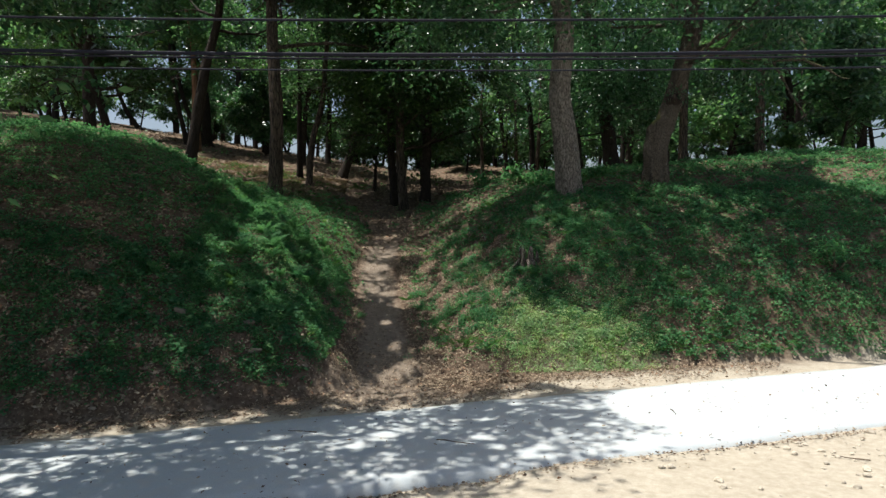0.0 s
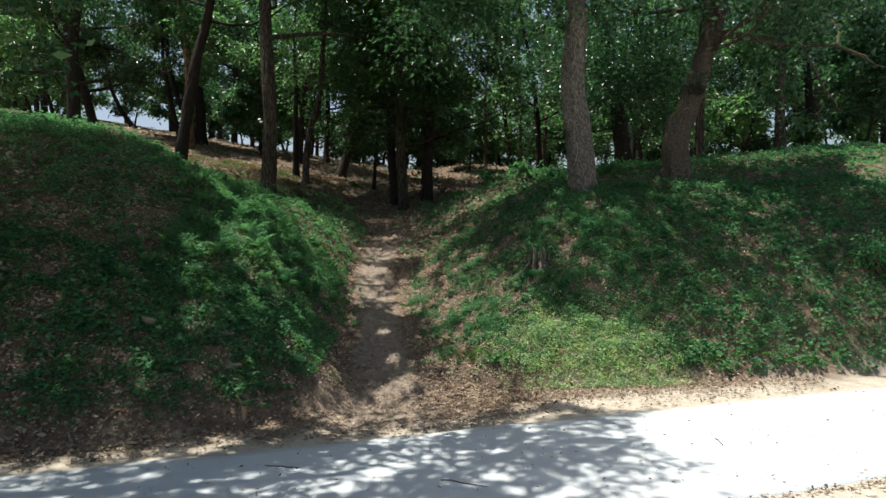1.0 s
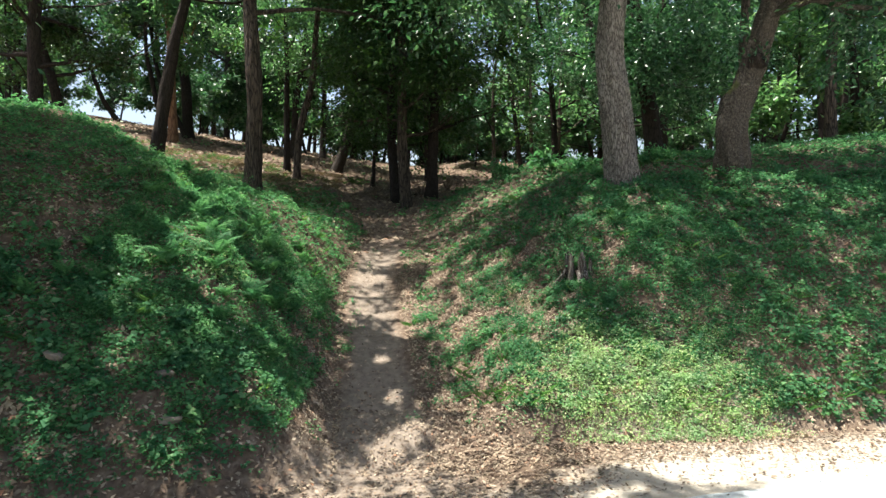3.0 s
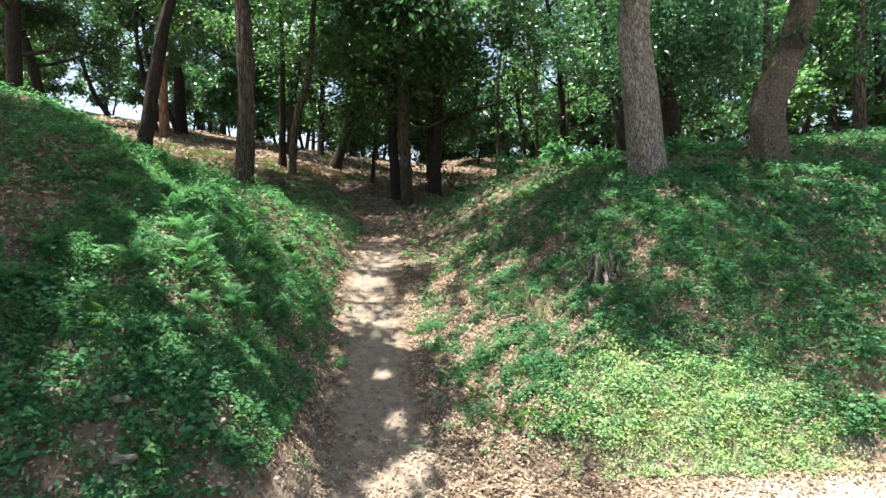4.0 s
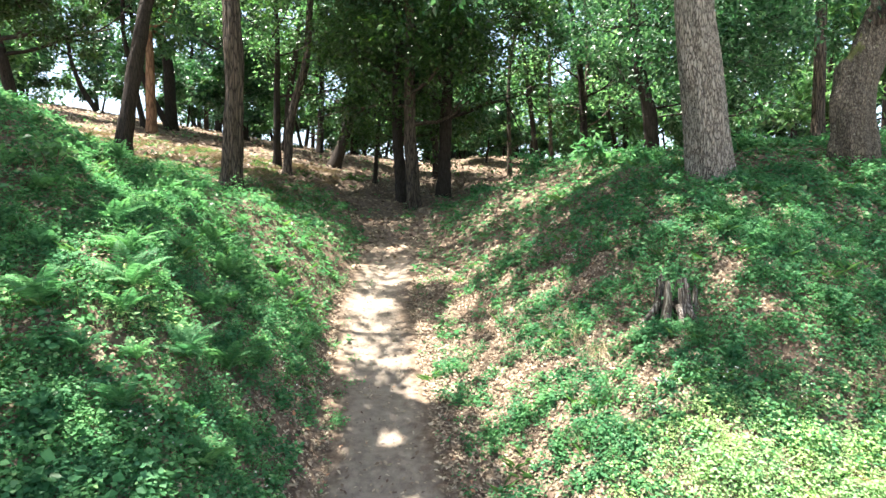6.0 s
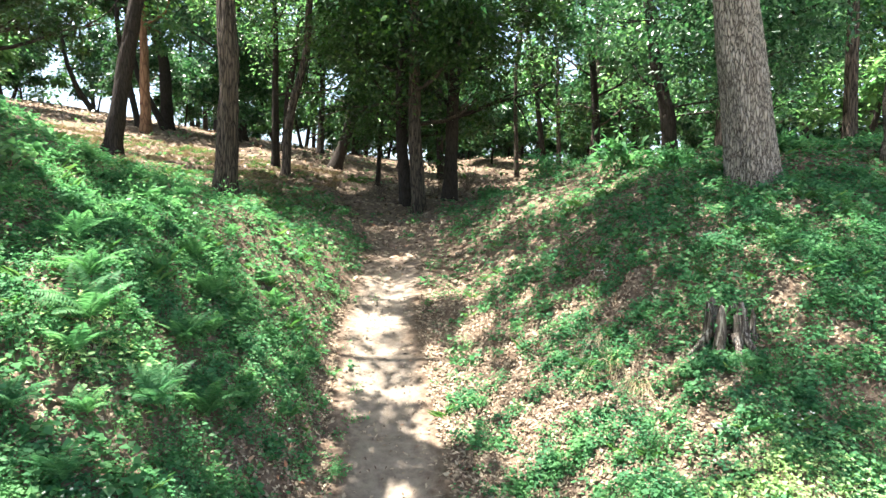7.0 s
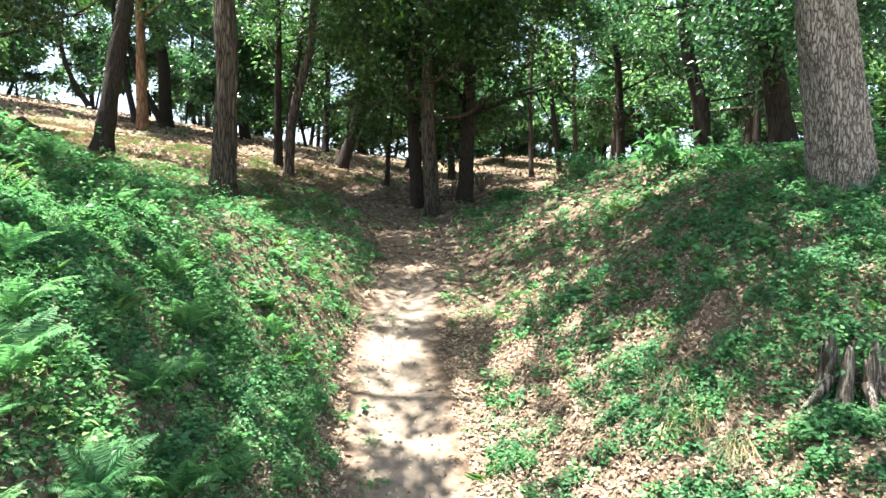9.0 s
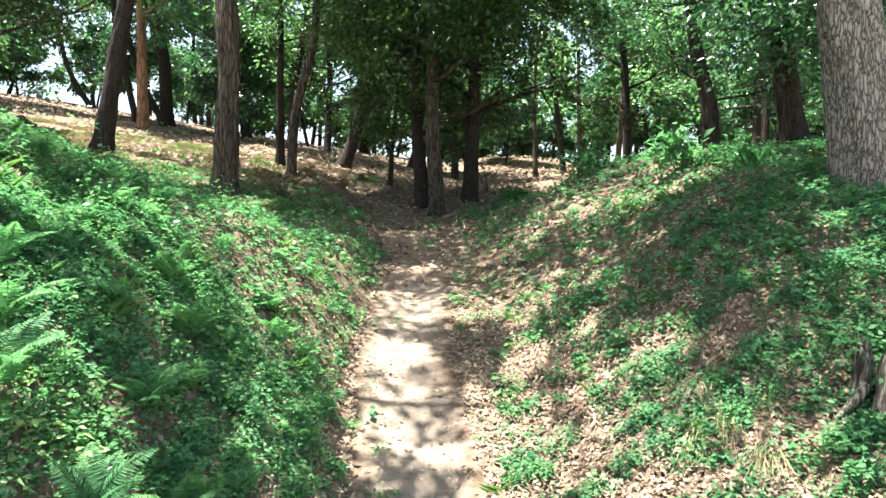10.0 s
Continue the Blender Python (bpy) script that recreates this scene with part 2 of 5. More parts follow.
def hills(x, y):
    foot_r = 13.3 + 0.1 * np.clip(x - 2, -2, 12)
    s = np.maximum(y - foot_r, 0)
    right = (5.0 + 0.1 * np.clip(x - 5, 0, 10)) * (1 - np.exp(-s / 3.6)) + 0.05 * np.clip(y - 19, 0, 12)
    foot_l = np.interp(x, [-30, -6, -4, -2.4, -1], [8.0, 9.9, 10.5, 11.3, 12.6])
    s = np.maximum(y - foot_l, 0)
    left = np.interp(x, [-12, -9, -6.5, -4.5], [6.5, 6.1, 5.3, 4.3]) * (1 - np.exp(-s / 3.5))
    side = smooth(-2.5, 0.5, x)
    top = left + (right - left) * side
    back = back_z(x, y)
    dip = np.interp(x, [-9, -6], [19, 15.5])
    away = smooth(dip, 26, y) * (1 - side) + smooth(np.interp(x, [1, 6], [22.5, 25]), np.interp(x, [1, 6], [29, 40]), y) * side
    return top + (back - top) * away


def ground_z(x, y):
    x, y = np.asarray(x, float), np.asarray(y, float)
    floor = np.interp(y, [12.4, 14, 15, 18.8, 23, 30], [0.12, 0.3, 0.65, 1.72, 2.64, 4.0])
    floor = np.where(y > 30, back_z(-2, y), floor)
    d = x - path_x(y)
    wall = np.where(d > 0, 0.66 * np.maximum(d - 1.3, 0), 1.15 * np.maximum(-d - 0.75, 0))
    opened = smooth(21, 28, y)
    cut = floor + wall * (1 + 0.3 * opened) - 0.06 * np.exp(-(d / 0.45) ** 2)
    top = hills(x, y)
    h = softmin(top, cut, 0.5)
    h = h + (top - h) * smooth(29, 35, y)
    h = h - 0.36 * np.exp(-(((x - 1.6) / 1.1) ** 2) - ((y - 15.9) / 0.9) ** 2) - 0.22 * np.exp(-(((x - 2.5) / 0.8) ** 2) - ((y - 16.2) / 0.8) ** 2) + 0.25 * np.exp(-(((x - 5.8) / 1.8) ** 2) - ((y - 20.6) / 1.9) ** 2) - 0.3 * np.exp(-(((x - 2.0) / 1.5) ** 2) - ((y - 22.4) / 1.8) ** 2) + 0.26 * np.exp(-(((x + 5.0) / 1.7) ** 2) - ((y - 19.6) / 2.0) ** 2) - 0.42 * np.exp(-(((x - 3.1) / 1.7) ** 2) - ((y - 14.75) / 0.75) ** 2)
    return h + base_z(x, y) * (1 - smooth(12, 16, y))


def rough_z(x, y, size, seed):
    """Smooth random relief from a few crossed waves."""
    r = np.random.RandomState(seed)
    z = 0
    for k in range(7):
        a, f, p = r.uniform(0, math.tau), r.uniform(0.6, 1.7) / size, r.uniform(0, math.tau)
        z = z + np.sin((x * math.cos(a) + y * math.sin(a)) * f * math.tau + p)
    return z / 7


def land(x, y):
    """The ground's height with its small unevenness."""
    x, y = np.asarray(x, float), np.asarray(y, float)
    wild = smooth(0.15, 0.8, ground_z(x, y)) * smooth(0.5, 1.2, np.abs(x - path_x(y)))
    z = ground_z(x, y) + wild * (0.16 * rough_z(x, y, 1.9, 3) + 0.06 * rough_z(x, y, 0.6, 4)) + 0.012 * rough_z(x, y, 0.5, 5)
    on_path = np.exp(-((x - path_x(y)) / 0.5) ** 2) * smooth(13.5, 15, y) * (1 - smooth(24, 27, y))
    return z + on_path * 0.022 * np.sin(y * 6.0 + 0.8 * np.sin(x * 3))


def land1(x, y):
    return float(land(np.array([x]), np.array([y]))[0])


def mesh_np(name, verts, faces):
    """A mesh from arrays of corners and of triangles or quads."""
    me = bpy.data.meshes.new(name)
    verts, faces = np.asarray(verts, np.float32), np.asarray(faces, np.int32)
    n, k = faces.shape
    me.vertices.add(len(verts))
    me.vertices.foreach_set("co", verts.ravel())
    me.loops.add(n * k)
    me.loops.foreach_set("vertex_index", faces.ravel())
    me.polygons.add(n)
    me.polygons.foreach_set("loop_start", np.arange(0, n * k, k, dtype=np.int32))
    me.update(calc_edges=True)
    return me


def shade_smooth(me):
    me.polygons.foreach_set("use_smooth", np.ones(len(me.polygons), bool))
    return me


def part(name, me, material, parent=None, label=""):
    me.materials.append(material)
    ob = new(name, me)
    ob.parent = parent
    return tagged(ob, label) if label else ob


def unit(v):
    return v / np.maximum(np.linalg.norm(v, axis=-1, keepdims=True), 1e-9)


def leaf_arrays(p, axis, normal, length, width, fold=0.12, droop=0.1):
    """Folded pointed leaves: corners and triangles."""
    axis = unit(axis)
    side = unit(np.cross(axis, normal))
    normal = np.cross(side, axis)
    length, width = np.asarray(length).reshape(-1, 1), np.asarray(width).reshape(-1, 1)
    mid = p + axis * length * 0.42
    lift = normal * width * fold
    v = np.stack([p, mid + side * width / 2 + lift, p + axis * length - normal * length * droop, mid - side * width / 2 + lift], 1)
    n = len(p)
    at = np.arange(n)[:, None] * 4
    f = np.concatenate([at + [0, 1, 2], at + [0, 2, 3]], 0)
    return v.reshape(-1, 3), f


def round_leaf_arrays(p, axis, normal, length, width, fold=0.1, droop=0.12):
    """Oval leaves of six corners, bent along the midrib."""
    axis = unit(axis)
    side = unit(np.cross(axis, normal))
    normal = np.cross(side, axis)
    length, width = np.asarray(length).reshape(-1, 1), np.asarray(width).reshape(-1, 1)
    lift = normal * width * fold
    a, b = p + axis * length * 0.25, p + axis * length * 0.68 - normal * length * droop * 0.4
    v = np.stack([p, a + side * width * 0.46 + lift, b + side * width * 0.4 + lift, p + axis * length - normal * length * droop, b - side * width * 0.4 + lift, a - side * width * 0.46 + lift], 1)
    at = np.arange(len(p))[:, None] * 6
    f = np.concatenate([at + [0, 1, 2], at + [0, 2, 3], at + [0, 3, 4], at + [0, 4, 5]], 0)
    return v.reshape(-1, 3), f


def joined(pieces):
    vs, fs, at = [], [], 0
    for v, f in pieces:
        vs.append(v)
        fs.append(f + at)
        at += len(v)
    return np.concatenate(vs), np.concatenate(fs)


def tube_arrays(pts, radii, sides, wobble=None):
    """A tapered tube along a line of points; closed at its end."""
    pts, radii = np.asarray(pts, float), np.asarray(radii, float)
    d = unit(np.gradient(pts, axis=0))
    ref = np.array([1.0, 0, 0]) if abs(d[:, 2]).mean() > 0.5 else np.array([0, 0, 1.0])
    u = unit(np.cross(d, ref))
    w = np.cross(d, u)
    a = np.linspace(0, math.tau, sides, endpoint=False)
    r = np.repeat(radii[:, None], sides, 1)
    if wobble is not None:
        r = r * wobble
    v = pts[:, None] + (u[:, None] * np.cos(a)[None, :, None] + w[:, None] * np.sin(a)[None, :, None]) * r[..., None]
    k, n = len(pts), sides
    i, j = np.meshgrid(np.arange(k - 1), np.arange(n), indexing="ij")
    q = np.stack([i * n + j, i * n + (j + 1) % n, (i + 1) * n + (j + 1) % n, (i + 1) * n + j], -1).reshape(-1, 4)
    return v.reshape(-1, 3), q


# ---- ground and road ----


def graded(lo, hi, a, b, step, grow):
    """Grid lines: even between a and b, ever wider outside."""
    mid = list(np.arange(a, b, step))
    up, s = [b], step
    while up[-1] < hi:
        s *= grow
        up.append(up[-1] + s)
    down, s = [a - step], step
    while down[-1] > lo:
        s *= grow
        down.append(down[-1] - s)
    return np.array(down[::-1] + mid + up)


ROAD_FAR = lambda x: 10.38 + 0.29 * x
ROAD_NEAR = lambda x: 6.95 + 0.27 * x


def build_ground():
    xs, ys = graded(-400, 400, -11, 13, 0.16, 1.1), graded(-300, 500, 6, 26, 0.15, 1.08)
    X, Y = np.meshgrid(xs, ys)
    Z = land(X, Y)
    far = np.maximum(np.hypot(X, Y - 20) - 120, 0)
    Z = np.where(far > 0, np.maximum(Z, -12) * np.exp(-far / 150), Z)
    v = np.stack([X, Y, Z], -1).reshape(-1, 3)
    n = len(xs)
    i, j = np.meshgrid(np.arange(len(ys) - 1), np.arange(n - 1), indexing="ij")
    f = np.stack([i * n + j, i * n + j + 1, (i + 1) * n + j + 1, (i + 1) * n + j], -1).reshape(-1, 4)
    me = shade_smooth(mesh_np("ground", v, f))
    x, y = v[:, 0], v[:, 1]
    wide = np.interp(y, [11, 13, 15, 21, 25, 30], [1.6, 0.9, 0.5, 0.5, 1.3, 2.2]) + 0.12 * rough_z(x, y, 0.9, 8)
    path = (1 - smooth(0.55, 1.25, np.abs(x - path_x(y)) / wide)) * smooth(9, 11, y) * (1 - 0.85 * smooth(20.5, 24, y)) * (1 - smooth(28, 40, y))
    verge = 1 - smooth(0.2, 1.5, y - ROAD_FAR(x) - (0.9 * smooth(1.2, 2.8, x) - 0.6 * smooth(4.2, 6.0, x)) + 0.6 * rough_z(x, y, 1.2, 9))
    # Soil under the sunlit patch is painted sand-pale to brighten it.
    verge = np.maximum(verge, 0.8 * np.exp(-(((x - 3.5) / 1.3) ** 2) - ((y - 13.7) / 0.6) ** 2))
    verge = verge * (1 - 0.85 * smooth(0.12, 0.4, ground_z(x, y) - base_z(x, y)) * (x > 4.6))
    for key, value in (("path", path), ("verge", verge)):
        me.attributes.new(key, "FLOAT", "POINT").data.foreach_set("value", value.astype(np.float32))
    return tagged(part("ground", me, SOIL), "brown leaf-strewn forest soil with a worn earth footpath", "ground", kind="structure")


def build_road():
    xs = np.arange(-60, 60.01, 0.25)
    rows = []
    for k, u in enumerate(np.linspace(0, 1, 15)):
        jag = 0.06 * rough_z(xs, xs * 0 + k, 0.7, 11) + 0.1 * rough_z(xs, xs * 0, 2.3, 12 + (k > 7))
        y = ROAD_NEAR(xs) + (ROAD_FAR(xs) - ROAD_NEAR(xs)) * u + jag * (abs(u - 0.5) > 0.45)
        z = base_z(xs, y) + 0.035 + 0.02 * math.sin(math.pi * u)
        if k in (0, 14):
            rows.append(np.stack([xs, y + (-0.03 if k == 0 else 0.03), z - 0.12], 1)) if k == 0 else None
        rows.append(np.stack([xs, y, z], 1))
        if k == 14:
            rows.append(np.stack([xs, y + 0.03, z - 0.12], 1))
    v = np.concatenate(rows)
    n = len(xs)
    i, j = np.meshgrid(np.arange(len(rows) - 1), np.arange(n - 1), indexing="ij")
    f = np.stack([i * n + j, i * n + j + 1, (i + 1) * n + j + 1, (i + 1) * n + j], -1).reshape(-1, 4)
    me = shade_smooth(mesh_np("road", v, f))
    return tagged(part("road", me, ROAD), "narrow pale grey concrete lane with ragged edges", "road", kind="structure")


build_ground()
build_road()

# ---- trees ----

# Gaps in the crowns: spots of ground that the sun reaches (x, y, z, radius).
SUNNY = np.array([
    (1.7, 13.9, 0.7, 0.45), (2.4, 13.9, 0.7, 0.6), (3.1, 14.1, 0.9, 0.6), (3.8, 13.8, 0.4, 0.7), (4.5, 13.7, 0.4, 0.5), (2.5, 13.4, 0.2, 0.7), (3.6, 13.3, 0.2, 0.9),
    (5.2, 10.0, 0.0, 2.2), (8.6, 10.8, 0.1, 2.6), (5.5, 6.8, 0.2, 2.4), (12.0, 12.0, 0.3, 2.6), (4.2, 12.4, 0.1, 0.8), (6.8, 12.9, 0.1, 0.8), (5.6, 13.6, 0.3, 0.6),
    (-1.85, 19.25, 1.77, 0.5), (-1.15, 17.05, 1.2, 0.26), (-1.1, 15.3, 0.65, 0.22), (-0.8, 14.3, 0.3, 0.2), (-1.8, 23.2, 2.6, 0.28), (-1.6, 20.6, 2.06, 0.16), (-1.6, 18.2, 1.5, 0.2), (-0.5, 13.4, 0.2, 0.25),
    (-3.6, 14.2, 2.3, 0.5), (-3.3, 13.7, 1.9, 0.4), (-3.65, 14.9, 2.6, 0.3), (-3.55, 14.5, 2.4, 0.3), (-3.3, 14.5, 2.1, 0.28), (-3.9, 17.1, 3.1, 0.3), (-3.25, 19.3, 2.7, 0.35), (-3.6, 18.1, 2.9, 0.3), (-4.7, 16.2, 3.55, 0.45), (-3.05, 17.5, 2.25, 0.22), (-4.3, 16.6, 3.4, 0.35),
    (-3.95, 14.6, 2.6, 0.25), (-4.1, 14.45, 2.8, 0.3), (-3.4, 18.1, 2.7, 0.3), (-4.4, 13.55, 2.4, 0.3), (-2.95, 14.2, 1.65, 0.25), (-5.2, 16.5, 3.7, 0.45), (-2.6, 16.3, 1.5, 0.16),
    (0.5, 18.6, 2.25, 0.26), (0.3, 17.7, 1.8, 0.22), (-0.4, 17.4, 1.3, 0.24), (1.2, 17.5, 2.3, 0.28), (0.4, 17.8, 1.85, 0.2), (0.5, 15.6, 0.96, 0.2), (1.2, 23.1, 3.8, 0.4), (0.3, 22.9, 3.2, 0.25), (-8.3, 27.5, 4.6, 0.7), (-6.0, 26.0, 4.0, 0.5), (3.0, 17.9, 3.5, 0.25),
    (-12.2, 31.8, 6.2, 1.6), (13.1, 19.6, 4.8, 1.5), (1.0, 50.0, 7.0, 2.0), (7.4, 18.9, 4.2, 0.4),
    (3.2, 12.4, 0.0, 0.8), (4.6, 12.6, 0.0, 1.0), (6.2, 13.0, 0.0, 1.0), (7.8, 13.4, 0.0, 1.0), (2.5, 12.7, 0.0, 0.5), (7.2, 14.2, 0.5, 0.35),
    (-3.3, 19.2, 2.8, 0.32), (-2.9, 19.5, 2.3, 0.35), (-3.8, 19.0, 3.2, 0.3), (-0.55, 17.7, 1.4, 0.5), (-0.2, 18.7, 1.8, 0.4), (-0.45, 17.0, 1.2, 0.5), (1.0, 17.5, 2.1, 0.34), (0.5, 17.6, 1.85, 0.28),
    (2.05, 15.0, 1.6, 0.26), (1.6, 15.3, 1.5, 0.26), (0.25, 16.0, 1.05, 0.42), (-0.65, 16.3, 1.0, 0.4), (-4.0, 17.1, 3.3, 0.36), (-4.0, 15.2, 3.0, 0.3),
    (-15.6, 33.4, 7.1, 1.5), (-12.5, 31.4, 6.2, 1.7), (-10.6, 29.6, 5.6, 1.2), (-9.2, 28.4, 5.0, 1.0), (-5.6, 36.6, 5.5, 0.7),
    (-3.91, 19.13, 3.45, 0.30), (-3.57, 19.24, 3.15, 0.30), (-3.25, 19.48, 2.82, 0.30), (-2.97, 19.85, 2.51, 0.28), (-2.73, 19.65, 2.17, 0.28), (-2.74, 18.65, 2.01, 0.20), (-3.64, 17.99, 2.98, 0.25), (-3.63, 14.64, 2.55, 0.30), (-3.44, 14.63, 2.33, 0.30), (-3.27, 14.70, 2.09, 0.30), (-3.08, 14.57, 1.89, 0.25), (-3.73, 14.96, 2.68, 0.25)])


def dapples():
    """Small chance gaps in the leaves over both banks."""
    rs = np.random.RandomState(44)
    x, y = rs.uniform(-5.5, 8.5, 80), rs.uniform(13.2, 21.5, 80)
    bank = np.stack([x, y, ground_z(x, y), rs.uniform(0.1, 0.24, 80)], 1)
    x = rs.uniform(-6, 3, 60)
    y = 6.8 + 0.28 * x + rs.uniform(0, 4.2, 60)
    lane = np.stack([x, y, base_z(x, y), rs.uniform(0.08, 0.2, 60)], 1)
    x, y = rs.uniform(-5, 2.2, 70), rs.uniform(10.2, 14.0, 70)
    return np.concatenate([bank, lane, np.stack([x, y, ground_z(x, y), rs.uniform(0.08, 0.24, 70)], 1)])


SUNNY = np.concatenate([SUNNY, dapples()])


# Thin places in the canopy, through which much light trickles: x, y, z, radius and the share of leaves that stay.
THIN = ((-3.2, 13.6, 1.7, 1.4, 0.45), (-3.9, 15.4, 3.0, 1.2, 0.4), (-3.2, 17.8, 2.6, 1.2, 0.45), (1.1, 16.3, 1.7, 1.1, 0.4), (-2.7, 15.3, 1.6, 1.0, 0.2), (-2.6, 17.0, 1.9, 0.7, 0.4), (6.5, 17.0, 3.2, 2.0, 0.22), (8.0, 16.0, 2.5, 2.0, 0.22), (3.2, 17.4, 3.0, 1.4, 0.5), (7.0, 15.0, 1.8, 2.2, 0.3), (10.2, 16.5, 3.0, 2.4, 0.35), (-4.5, 10.8, 0.3, 2.0, 0.55), (-5.2, 12.6, 1.3, 1.8, 0.75), (0.3, 17.2, 1.6, 1.2, 0.4), (-0.6, 12.6, 0.1, 1.6, 0.5), (5.0, 37.5, 9.0, 4.5, 0.3), (2.5, 41.0, 10.0, 4.0, 0.35), (9.0, 33.5, 8.5, 3.0, 0.35), (4.5, 46.0, 12.0, 4.0, 0.4), (-7.7, 33.7, 11.0, 2.6, 0.2), (6.6, 27.0, 10.5, 3.0, 0.45), (6.0, 30.3, 10.0, 2.6, 0.45), (4.8, 16.0, 2.3, 2.0, 0.25), (2.0, 15.8, 1.6, 1.2, 0.6), (-2.5, 20.5, 2.3, 1.0, 0.5), (-2.7, 14.4, 1.5, 0.9, 0.4))


def unshaded(p, foot):
    """Which of the points, given from foot, leave those spots in the sun."""
    p = p + np.asarray(foot)
    keep = np.ones(len(p), bool)
    for x, y, z, r in SUNNY:
        s = (p[:, 2] - z) / SUN_FROM.z
        keep &= np.hypot(p[:, 0] - SUN_FROM.x * s - x, p[:, 1] - SUN_FROM.y * s - y) > r
    chance = np.random.RandomState(len(p)).uniform(0, 1, len(p))
    for x, y, z, r, share in THIN:
        s = (p[:, 2] - z) / SUN_FROM.z
        keep &= (np.hypot(p[:, 0] - SUN_FROM.x * s - x, p[:, 1] - SUN_FROM.y * s - y) > r) | (chance < share)
    return keep


def limb_line(rs, start, direction, length, n=6, rise=0.15):
    pts, d = [np.array(start, float)], unit(np.array(direction, float))
    for _ in range(n - 1):
        d = unit(d + rs.normal(0, 0.16, 3) + np.array([0, 0, rise * 0.35]))
        pts.append(pts[-1] + d * length / (n - 1))
    return np.array(pts)


def crown_arrays(rs, tips, radii, per, leaf, flat=0.65, hang=0.35, foot=None):
    """Clumps of leaves round the limbs' ends."""
    p, c = [], []
    for tip, rad in zip(tips, radii):
        k = max(8, int(per * rs.uniform(0.6, 1.4)))
        off = rs.normal(0, 0.5, (k, 3)) * rad
        off[:, 2] *= flat
        p.append(tip + off)
        c.append(off)
    p, c = np.concatenate(p), np.concatenate(c)
    if foot is not None:
        keep = unshaded(p, foot)
        p, c = p[keep], c[keep]
    n = len(p)
    out = unit(c + rs.normal(0, 0.25, (n, 3)))
    axis = unit(out * [1, 1, 0.3] + rs.normal(0, 0.5, (n, 3)) - [0, 0, hang])
    normal = unit(np.array([0, 0, 1.0]) + rs.normal(0, 0.55, (n, 3)))
    size = leaf * rs.uniform(0.65, 1.25, n)
    return leaf_arrays(p, axis, normal, size, size * rs.uniform(0.42, 0.58, n))


